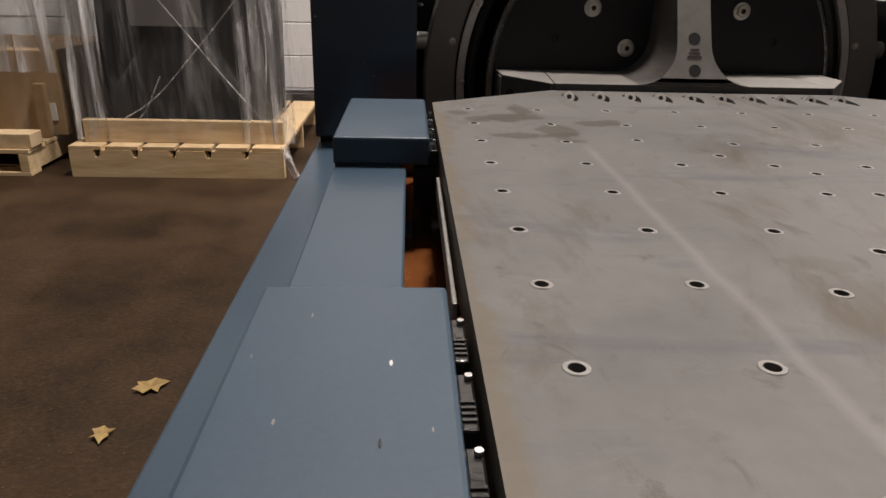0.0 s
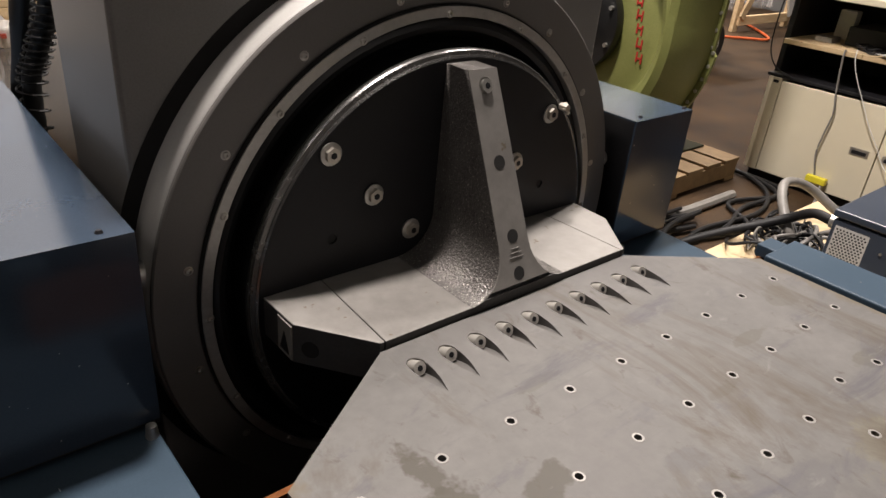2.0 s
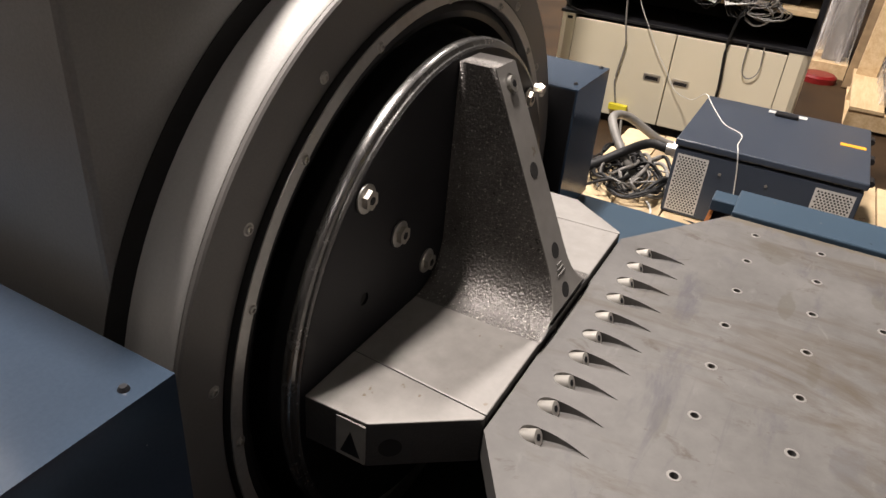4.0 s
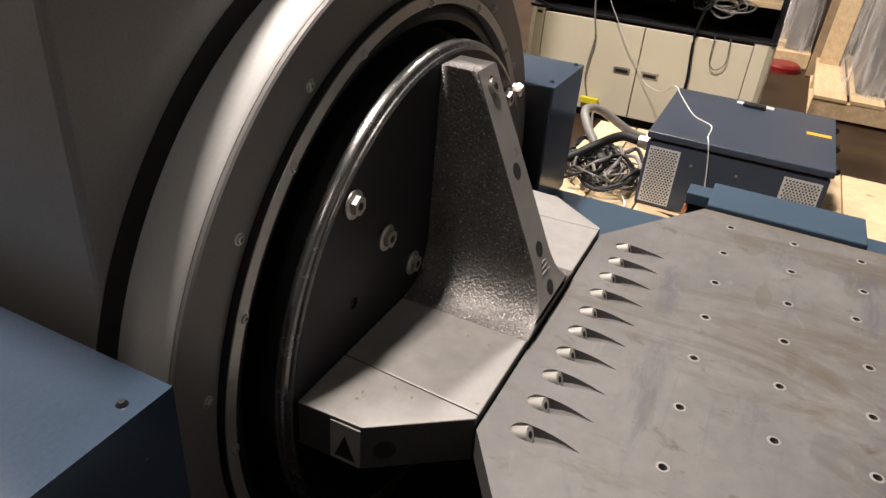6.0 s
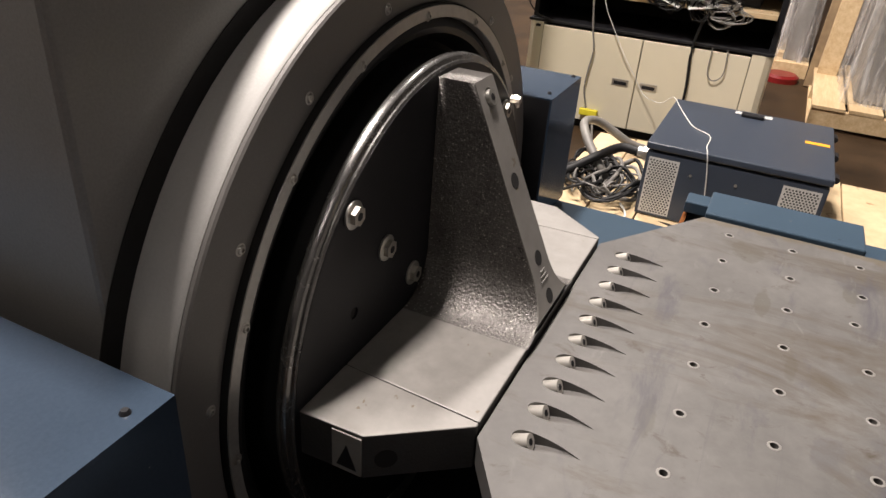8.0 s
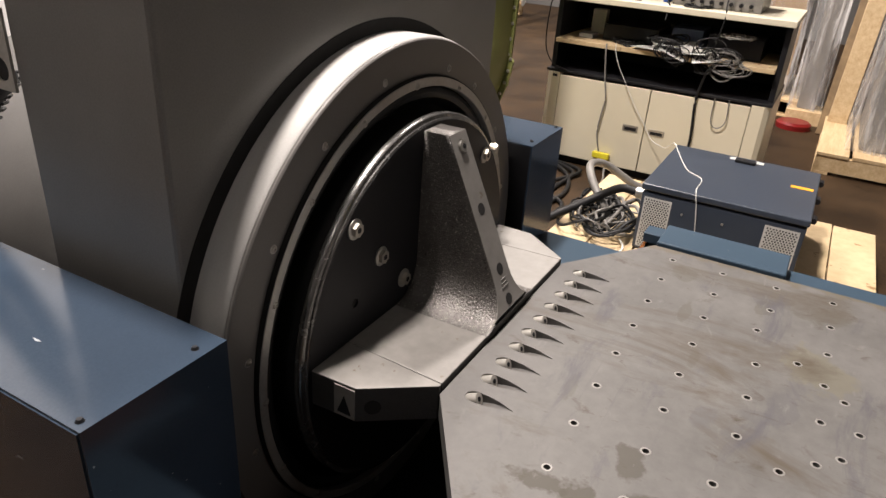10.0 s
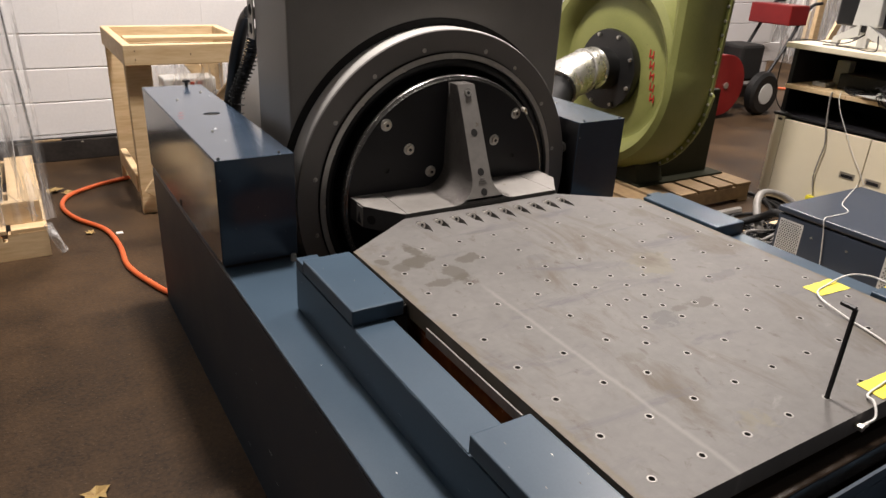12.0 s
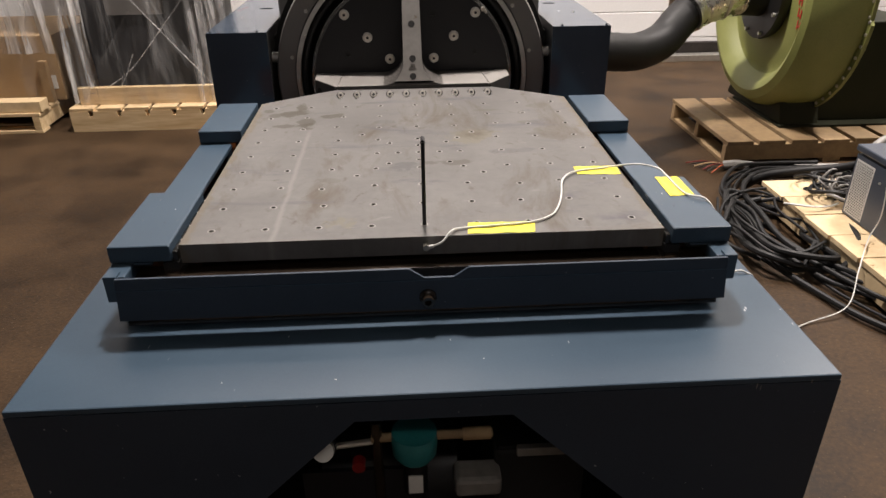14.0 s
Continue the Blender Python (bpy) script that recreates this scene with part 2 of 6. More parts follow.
def plate_metal():
    """Machined magnesium plate: cloudy grey, a paler scrape along it, yellowish oil stains in patches, faint milling."""
    m = surface("machined_magnesium", (0.122, 0.117, 0.112), (0.172, 0.165, 0.158), (0.46, 0.60), metal=0.1, gloss=0.25, grain=48, blotch=7.5, mix=(0.34, 0.64), bump=0.05, bump_scale=260)
    t = m.node_tree
    p = t.nodes["Principled BSDF"]
    old = p.inputs["Base Color"].links[0].from_socket
    co = next(n for n in t.nodes if n.bl_idname == "ShaderNodeTexCoord")
    sep = node(t, "ShaderNodeSeparateXYZ")
    t.links.new(co.outputs["Object"], sep.inputs[0])

    def maths(op, a, b=0.0):
        n = t.nodes.new("ShaderNodeMath")
        n.operation = op
        for k, v in enumerate((a, b)):
            if isinstance(v, float):
                n.inputs[k].default_value = v
            else:
                t.links.new(v, n.inputs[k])
        return n.outputs[0]

    def blend(colour, fac, tone):
        n = t.nodes.new("ShaderNodeMix")
        n.data_type = "RGBA"
        t.links.new(fac, n.inputs[0])
        t.links.new(colour, n.inputs[6])
        n.inputs[7].default_value = (*tone, 1)
        return n.outputs[2]

    wob = node(t, "ShaderNodeTexNoise", Scale=16.0, Detail=4.0, Roughness=0.65)
    t.links.new(co.outputs["Object"], wob.inputs["Vector"])
    w = maths("MULTIPLY", maths("SUBTRACT", wob.outputs["Fac"], 0.5), 1.0)
    colour = old
    # oil spots: centre x, y, half sizes, strength
    OILY, DAMP, BLUISH = (0.075, 0.067, 0.053), (0.10, 0.092, 0.072), (0.095, 0.093, 0.10)
    for cx, cy, rx, ry, tone, amount in ((-0.335, 0.815, 0.016, 0.040, OILY, 0.8), (-0.345, 0.757, 0.036, 0.028, OILY, 0.85), (-0.400, 0.742, 0.018, 0.016, OILY, 0.7),
                                         (-0.422, 0.788, 0.013, 0.018, OILY, 0.7), (-0.238, 0.725, 0.030, 0.020, OILY, 0.75), (-0.31, 0.665, 0.022, 0.042, OILY, 0.7),
                                         (-0.335, 0.642, 0.046, 0.018, OILY, 0.75), (-0.03, 0.31, 0.028, 0.026, (0.09, 0.09, 0.09), 0.7), (0.06, 0.33, 0.05, 0.016, OILY, 0.6),
                                         (0.13, 0.52, 0.06, 0.05, (0.18, 0.16, 0.10), 0.4), (-0.08, 0.655, 0.030, 0.016, BLUISH, 0.35), (0.0, 0.56, 0.035, 0.020, BLUISH, 0.35),
                                         (-0.04, 0.60, 0.016, 0.024, BLUISH, 0.3), (0.20, 0.745, 0.038, 0.009, DAMP, 0.45), (0.07, 0.70, 0.045, 0.008, DAMP, 0.35), (-0.12, 0.845, 0.04, 0.009, DAMP, 0.35),
                                         (-0.16, 0.01, 0.03, 0.03, (0.17, 0.15, 0.09), 0.4), (0.30, 0.62, 0.04, 0.014, DAMP, 0.5), (0.33, 0.50, 0.03, 0.05, DAMP, 0.4),
                                         (0.22, 0.40, 0.05, 0.016, BLUISH, 0.45), (-0.20, 0.24, 0.03, 0.014, DAMP, 0.4), (0.36, 0.78, 0.03, 0.02, DAMP, 0.4)):
        dx = maths("DIVIDE", maths("SUBTRACT", sep.outputs[0], cx), rx)
        dy = maths("DIVIDE", maths("SUBTRACT", sep.outputs[1], cy), ry)
        d = maths("ADD", maths("ADD", maths("MULTIPLY", dx, dx), maths("MULTIPLY", dy, dy)), maths("MULTIPLY", w, 7.0))
        r = node(t, "ShaderNodeMapRange", From_Min=0.7, From_Max=1.3, To_Min=amount, To_Max=0.0)
        t.links.new(d, r.inputs[0])
        colour = blend(colour, r.outputs[0], tone)
    # brown and bluish smears wiped over it
    for sx, sy, turn, cut, tone, amount in ((7.0, 2.6, 0.5, 0.54, (0.095, 0.078, 0.058), 0.9), (4.0, 11.0, -0.3, 0.56, (0.088, 0.085, 0.098), 0.75), (26.0, 18.0, 0.9, 0.60, (0.075, 0.061, 0.045), 0.85), (14.0, 34.0, 0.2, 0.62, (0.22, 0.21, 0.202), 0.6), (44.0, 30.0, 0.4, 0.63, (0.078, 0.060, 0.042), 0.6), (3.0, 60.0, 0.15, 0.62, (0.085, 0.082, 0.09), 0.4)):
        mp = node(t, "ShaderNodeMapping", Scale=(sx, sy, 1.0), Rotation=(0, 0, turn), Location=(sx, cut, 0))
        nz = node(t, "ShaderNodeTexNoise", Scale=1.0, Detail=6.0, Roughness=0.68, Distortion=0.6)
        t.links.new(co.outputs["Object"], mp.inputs[0])
        t.links.new(mp.outputs[0], nz.inputs["Vector"])
        r = node(t, "ShaderNodeMapRange", From_Min=cut, From_Max=cut + 0.14, To_Min=0.0, To_Max=amount)
        t.links.new(nz.outputs["Fac"], r.inputs[0])
        colour = blend(colour, r.outputs[0], tone)
    # pale scrape along the plate near one edge
    line = maths("ABSOLUTE", maths("ADD", maths("SUBTRACT", sep.outputs[0], -0.285), maths("MULTIPLY", w, 0.012)))
    r = node(t, "ShaderNodeMapRange", From_Min=0.0, From_Max=0.008, To_Min=0.45, To_Max=0.0)
    t.links.new(line, r.inputs[0])
    span = node(t, "ShaderNodeMapRange", From_Min=0.62, From_Max=0.55, To_Min=0.0, To_Max=1.0)
    t.links.new(sep.outputs[1], span.inputs[0])
    colour = blend(colour, maths("MULTIPLY", r.outputs[0], span.outputs[0]), (0.27, 0.258, 0.245))
    # yellowed oil creeping in from the edge
    edge = maths("ADD", maths("SUBTRACT", maths("ABSOLUTE", sep.outputs[0]), 0.442), maths("MULTIPLY", w, 0.07))
    r = node(t, "ShaderNodeMapRange", From_Min=-0.004, From_Max=0.006, To_Min=0.0, To_Max=0.55)
    t.links.new(edge, r.inputs[0])
    colour = blend(colour, r.outputs[0], (0.14, 0.112, 0.068))
    lift = node(t, "ShaderNodeHueSaturation", Value=0.84)
    t.links.new(colour, lift.inputs["Color"])
    t.links.new(lift.outputs[0], p.inputs["Base Color"])
    return m


PLATE = plate_metal()
# pale specks put the sparkle of the rough casting into its colour
CASTMETAL = surface("rough_cast_magnesium", (0.075, 0.069, 0.065), (0.16, 0.15, 0.14), (0.24, 0.42), metal=0.45, grain=160, blotch=9, bump=1.0, bump_scale=300, speck=(330, 0.63, (0.55, 0.52, 0.48)))
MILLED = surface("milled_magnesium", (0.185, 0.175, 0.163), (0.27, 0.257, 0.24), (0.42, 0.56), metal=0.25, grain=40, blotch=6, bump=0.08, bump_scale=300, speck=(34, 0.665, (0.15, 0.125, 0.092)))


# darkened casting for the bracket's unlit sides; their shade is in the colour
CASTSHADE = surface("shaded_cast_side", (0.030, 0.029, 0.028), (0.052, 0.050, 0.048), (0.5, 0.65), metal=0.2, grain=160, blotch=9, bump=0.4, bump_scale=300)


def wall_paint():
    """White gloss paint over concrete block."""
    return surface("white_block_paint", (0.68, 0.67, 0.67), (0.76, 0.75, 0.75), (0.4, 0.55), grain=60, blotch=1.2, bump=0.35, bump_scale=90)


WALL = wall_paint()
MORTAR = surface("painted_mortar", (0.60, 0.595, 0.59), (0.68, 0.675, 0.67), (0.6, 0.8), grain=60, blotch=3, bump=0.2)
KERB = surface("dark_kerb_paint", (0.012, 0.010, 0.009), (0.035, 0.030, 0.027), (0.5, 0.7), gloss=0.2, grain=60, blotch=4, bump=0.3, speck=(10, 0.72, (0.3, 0.28, 0.25)))


def floor_concrete():
    m = surface("worn_concrete", (0.016, 0.0088, 0.0040), (0.066, 0.039, 0.019), (0.5, 0.72), gloss=0.18, grain=70, blotch=2.6, mix=(0.39, 0.62), bump=0.7, bump_scale=120, speck=(120, 0.645, (0.105, 0.072, 0.042)))
    return m


FLOOR = floor_concrete()


# ---------------------------------------------------------------- mesh tools
def anchor_of(ob):
    at = Vector((0, 0, 0))
    while ob is not None:
        at += ob.location
        ob = ob.parent
    return at


def thing(name, at, label, category, group="", kind=""):
    ob = new(name)
    ob.location = at
    ob.empty_display_size = 0.05
    return tagged(ob, label, category, group, kind)


def part(name, bm, material, parent=None, label="", smooth=False):
    """Links a bmesh, drawn in world metres, as one mesh under its thing or part."""
    if parent is not None:
        bmesh.ops.translate(bm, verts=bm.verts, vec=-anchor_of(parent))
    me = bpy.data.meshes.new(name)
    bmesh.ops.recalc_face_normals(bm, faces=bm.faces)
    bm.to_mesh(me)
    bm.free()
    me.materials.append(material)
    if smooth:
        me.shade_smooth()
        me.set_sharp_from_angle(angle=radians(35))
    ob = new(name, me)
    if parent is not None:
        ob.parent = parent
    if label:
        ob["label"] = label
    return ob


def single(name, bm, material, at, label, category, group="", kind="", smooth=False):
    """A thing that is one mesh, with its origin at its base."""
    bmesh.ops.translate(bm, verts=bm.verts, vec=-Vector(at))
    ob = part(name, bm, material, None, "", smooth)
    ob.location = at
    return tagged(ob, label, category, group, kind)


def box(x0, x1, y0, y1, z0, z1, bevel=0.0, bm=None, turn=None):
    out = bm or bmesh.new()
    b = bmesh.new()
    bmesh.ops.create_cube(b, size=1.0)
    bmesh.ops.scale(b, vec=(x1 - x0, y1 - y0, z1 - z0), verts=b.verts)
    if bevel:
        bmesh.ops.bevel(b, geom=b.edges[:], offset=bevel, segments=2, affect="EDGES", profile=0.5)
    bmesh.ops.translate(b, vec=((x0 + x1) / 2, (y0 + y1) / 2, (z0 + z1) / 2), verts=b.verts)
    if turn is not None:
        bmesh.ops.transform(b, matrix=turn, verts=b.verts)
    if bm is None:
        out.free()
        return b
    return merge(out, b)


def merge(out, b):
    m = bpy.data.meshes.new("tmp")
    b.to_mesh(m)
    out.from_mesh(m)
    bpy.data.meshes.remove(m)
    b.free()
    return out


def lathe(profile, centre, axis="y", seg=96, bm=None, arc=(0.0, 360.0), closed=True):
    """Turns (radius, place along the axis) round an axis through centre."""
    bm = bm or bmesh.new()
    full = abs(arc[1] - arc[0]) > 359.9
    n = seg if full else seg + 1
    rings = []
    for k in range(n):
        a = radians(arc[0] + (arc[1] - arc[0]) * k / seg)
        c, s = math.cos(a), math.sin(a)
        ring = []
        for r, d in profile:
            if axis == "y":
                v = (centre[0] + r * c, centre[1] + d, centre[2] + r * s)
            elif axis == "x":
                v = (centre[0] + d, centre[1] + r * c, centre[2] + r * s)
            else:
                v = (centre[0] + r * c, centre[1] + r * s, centre[2] + d)
            ring.append(bm.verts.new(v))
        rings.append(ring)
    m = len(profile)
    for k in range(n if full else n - 1):
        a, b = rings[k], rings[(k + 1) % n]
        for j in range(m if closed else m - 1):
            q = (a[j], a[(j + 1) % m], b[(j + 1) % m], b[j])
            bm.faces.new(q)
    bmesh.ops.remove_doubles(bm, verts=bm.verts, dist=1e-6)
    return bm


def rod(p0, p1, r, seg=12, bm=None, r1=None, cap=True):
    bm = bm or bmesh.new()
    p0, p1 = Vector(p0), Vector(p1)
    d = p1 - p0
    m = Matrix.Translation((p0 + p1) / 2) @ d.to_track_quat("Z", "Y").to_matrix().to_4x4()
    bmesh.ops.create_cone(bm, cap_ends=cap, segments=seg, radius1=r, radius2=r if r1 is None else r1, depth=d.length, matrix=m)
    return bm


def smooth_path(points, steps=6):
    """Catmull-Rom through the points."""
    p = [Vector(q) for q in points]
    p = [p[0] * 2 - p[1]] + p + [p[-1] * 2 - p[-2]]
    out = []
    for i in range(1, len(p) - 2):
        a, b, c, d = p[i - 1:i + 3]
        for k in range(steps):
            u = k / steps
            out.append(0.5 * ((2 * b) + (c - a) * u + (2 * a - 5 * b + 4 * c - d) * u * u + (3 * b - a - 3 * c + d) * u ** 3))
    out.append(p[-2])
    return out


def hose(points, r, seg=8, steps=6, bm=None, ribs=0.0):
    """A tube along a smooth path; ribs gives a corrugated one."""
    bm = bm or bmesh.new()
    path = smooth_path(points, steps)
    rings = []
    up = Vector((0, 0, 1))
    for i, c in enumerate(path):
        d = (path[min(i + 1, len(path) - 1)] - path[max(i - 1, 0)]).normalized()
        s = d.cross(up)
        if s.length < 1e-3:
            s = Vector((1, 0, 0))
        s.normalize()
        u = s.cross(d)
        rr = r * (1 + (ribs if i % 2 else -ribs))
        rings.append([bm.verts.new(c + rr * (math.cos(2 * math.pi * k / seg) * s + math.sin(2 * math.pi * k / seg) * u)) for k in range(seg)])
    for a, b in zip(rings, rings[1:]):
        for k in range(seg):
            bm.faces.new((a[k], a[(k + 1) % seg], b[(k + 1) % seg], b[k]))
    bm.faces.new(rings[0][::-1])
    bm.faces.new(rings[-1])
    return bm


def prism(points, lo, hi, axis="z", bm=None, bevel=0.0):
    """A flat outline pushed along an axis. Points are (x, y), (x, z) or (y, z)."""
    out = bm or bmesh.new()
    b = bmesh.new()

    def put(p, d):
        return (p[0], p[1], d) if axis == "z" else (p[0], d, p[1]) if axis == "y" else (d, p[0], p[1])

    lower = [b.verts.new(put(p, lo)) for p in points]
    upper = [b.verts.new(put(p, hi)) for p in points]
    b.faces.new(lower[::-1])
    b.faces.new(upper)
    n = len(points)
    for k in range(n):
        b.faces.new((lower[k], lower[(k + 1) % n], upper[(k + 1) % n], upper[k]))
    bmesh.ops.recalc_face_normals(b, faces=b.faces)
    if bevel:
        bmesh.ops.bevel(b, geom=b.edges[:], offset=bevel, segments=2, affect="EDGES", profile=0.5)
    return merge(out, b)


def circle_pts(x, y, r, n=14):
    return [(x + r * math.cos(2 * math.pi * k / n), y + r * math.sin(2 * math.pi * k / n)) for k in range(n)]


def holed(outer, holes, thick, m=None, bevel=0.0):
    """A slab with its top at z 0 in the frame m, with pockets cut in it. Holes: (outline, depth) where depth is a number or a function of (x, y)."""
    bm = bmesh.new()
    edges = []

    def loop(points, z=0.0):
        vs = [bm.verts.new((p[0], p[1], z(*p) if callable(z) else z)) for p in points]
        return vs

    def ring_edges(vs):
        return [bm.edges.new((vs[k], vs[(k + 1) % len(vs)])) for k in range(len(vs))]

    inner = outer
    top = loop(inner)
    edges += ring_edges(top)
    cut = []
    for points, depth in holes:
        vs = loop(points)
        edges += ring_edges(vs)
        cut.append((vs, points, depth))
    bmesh.ops.triangle_fill(bm, edges=edges, use_beauty=True, normal=(0, 0, 1))
    low = loop(outer, -thick)
    n = len(outer)
    for k in range(n):
        bm.faces.new((top[k], low[k], low[(k + 1) % n], top[(k + 1) % n]))
    bm.faces.new(low[::-1])
    for vs, points, depth in cut:
        base = loop(points, (lambda x, y, d=depth: -d(x, y)) if callable(depth) else -depth)
        n = len(points)
        for k in range(n):
            bm.faces.new((vs[k], base[k], base[(k + 1) % n], vs[(k + 1) % n]))
        bm.faces.new(base)
    if m is not None:
        bmesh.ops.transform(bm, matrix=m, verts=bm.verts)
    return bm


def shared(name, mesh_ob, parent, offset, turn=None):
    """Another object on the same mesh, under the same parent."""
    ob = new(name, mesh_ob.data)
    ob.parent = parent
    ob.matrix_basis = Matrix.Translation(offset) @ (turn or Matrix())
    return ob


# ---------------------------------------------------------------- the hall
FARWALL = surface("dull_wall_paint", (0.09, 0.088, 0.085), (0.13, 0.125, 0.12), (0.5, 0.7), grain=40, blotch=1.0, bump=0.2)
XW0, XW1, YW0, YW1 = -4.6, 9.6, -4.2, 4.32
floor = single("floor", box(XW0 - 0.2, XW1 + 0.2, YW0 - 0.2, 7.0, -0.15, 0.0), FLOOR, (0, 0, 0), "brown stained concrete floor of a workshop", "floor", kind="structure")
ceiling = single("ceiling", box(XW0 - 0.2, XW1 + 0.2, YW0 - 0.2, 7.0, CEIL, CEIL + 0.15), surface("dark_ceiling", (0.05, 0.05, 0.048), (0.08, 0.078, 0.075), (0.7, 0.9)), (0, 0, CEIL), "plain dark workshop ceiling", "ceiling", kind="structure")
wall_north = single("wall_north", box(XW0, 6.0, YW1 + 0.006, YW1 + 0.2, 0.0, CEIL), MORTAR, (0, YW1 + 0.1, 0), "white painted concrete block wall", "wall", kind="structure")
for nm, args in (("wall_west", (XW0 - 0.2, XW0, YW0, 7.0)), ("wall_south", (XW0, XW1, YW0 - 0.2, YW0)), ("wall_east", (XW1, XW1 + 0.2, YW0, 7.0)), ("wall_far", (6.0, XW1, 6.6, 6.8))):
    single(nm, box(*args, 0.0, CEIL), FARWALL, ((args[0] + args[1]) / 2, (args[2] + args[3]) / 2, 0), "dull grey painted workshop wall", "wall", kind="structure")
kerb = single("baseboard", box(XW0, 6.0, YW1 - 0.05, YW1 - 0.002, 0.0, 0.125, 0.004), KERB, (0, YW1 - 0.02, 0), "dark painted kerb along the block wall", "baseboard", kind="structure")

# ---------------------------------------------------------------- machine base
HALF, FRONT, BACK, DECK = 0.675, -0.336, 2.145, 0.542
base = thing("shaker_base", (0, 0.9, 0), "blue painted steel base of a vibration test machine", "machine base")
side = 0.012
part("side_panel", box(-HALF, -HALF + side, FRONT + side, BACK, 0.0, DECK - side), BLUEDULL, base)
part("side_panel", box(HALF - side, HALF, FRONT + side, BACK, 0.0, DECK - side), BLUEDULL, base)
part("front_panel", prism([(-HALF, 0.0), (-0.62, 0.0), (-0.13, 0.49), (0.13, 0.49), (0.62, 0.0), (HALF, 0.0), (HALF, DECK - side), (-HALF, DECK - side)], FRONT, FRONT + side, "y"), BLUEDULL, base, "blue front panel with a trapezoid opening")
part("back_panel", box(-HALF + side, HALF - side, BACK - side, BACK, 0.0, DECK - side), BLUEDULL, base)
deck_outline = [(-HALF, FRONT), (HALF, FRONT), (HALF, BACK), (0.485, BACK), (0.485, 0.935), (-0.485, 0.935), (-0.485, BACK), (-HALF, BACK)]
part("deck", prism(deck_outline, DECK - side, DECK, "z", bevel=0.003), BLUE, base, "blue deck plate")
# near-black lining gives the well inside the base its darkness
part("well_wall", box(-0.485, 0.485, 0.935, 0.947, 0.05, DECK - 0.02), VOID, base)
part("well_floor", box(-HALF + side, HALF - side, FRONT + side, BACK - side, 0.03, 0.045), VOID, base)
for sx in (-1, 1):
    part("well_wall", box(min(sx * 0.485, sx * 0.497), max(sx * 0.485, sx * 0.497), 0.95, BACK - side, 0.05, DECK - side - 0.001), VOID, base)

# oil pan round the slip plate
pan = thing("oil_pan", (0, 0.4, DECK), "blue oil pan of the slip table with rusty oily floor", "oil pan")
part("pan_floor", box(-0.572, 0.572, -0.058, 0.8965, 0.552, 0.558), OILWET, pan, "rust-brown oily pan floor")
for sx in (-1, 1):
    a, b = sorted((sx * 0.572, sx * 0.580))
    part("pan_side", box(a, b, -0.062, 0.905, 0.546, 0.648), BLUE, pan)
    a, b = sorted((sx * 0.530, sx * 0.580))
    part("pan_corner", box(a, b, 0.862, 0.905, 0.649, 0.672, 0.002), BLUE, pan)
part("pan_back", box(-0.572, 0.572, 0.897, 0.905, 0.546, 0.640), OIL, pan, "rusty back edge of the pan")
# front lip with its notch
lip = [(-0.556, 0.570), (0.556, 0.570), (0.548, 0.656), (0.075, 0.656), (0.048, 0.637), (-0.006, 0.637), (-0.033, 0.656), (-0.548, 0.656)]
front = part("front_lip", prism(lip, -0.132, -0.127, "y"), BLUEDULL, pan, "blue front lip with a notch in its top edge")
part("fold", prism([(-0.1318, 0.6305), (-0.126, 0.6305), (-0.126, 0.6335), (-0.1328, 0.6335)], -0.549, 0.549, "x"), BLUE, front)
# no part of the pan: black strip added for the darkness below the lip
part("pan_shade", box(-0.549, 0.549, -0.076, -0.073, 0.5425, 0.5515), VOID, pan, "black strip for the shade under the pan")
part("lip_floor", box(-0.548, 0.548, -0.119, -0.060, 0.552, 0.560), OILBLACK, pan, "black oily gutter")
for sx in (-1, 1):
    part("end_fin", prism([(sx * 0.549, 0.655), (sx * 0.566, 0.630), (sx * 0.549, 0.630)], -0.133, -0.10, "y"), BLUE, pan)
    a, b = sorted((sx * 0.536, sx * 0.576))
    part("end_block", box(a, b, -0.115, -0.064, 0.60, 0.652, 0.002), BLUE, pan)
plug = part("drain_plug", lathe([(0.0, 0), (0.016, 0), (0.016, -0.006), (0.011, -0.010), (0.011, -0.022), (0.006, -0.022), (0.006, -0.014), (0.0, -0.014)], (0.0, -0.1322, 0.598), "y", 20, closed=False), OILBLACK, pan, "dark drain plug", True)

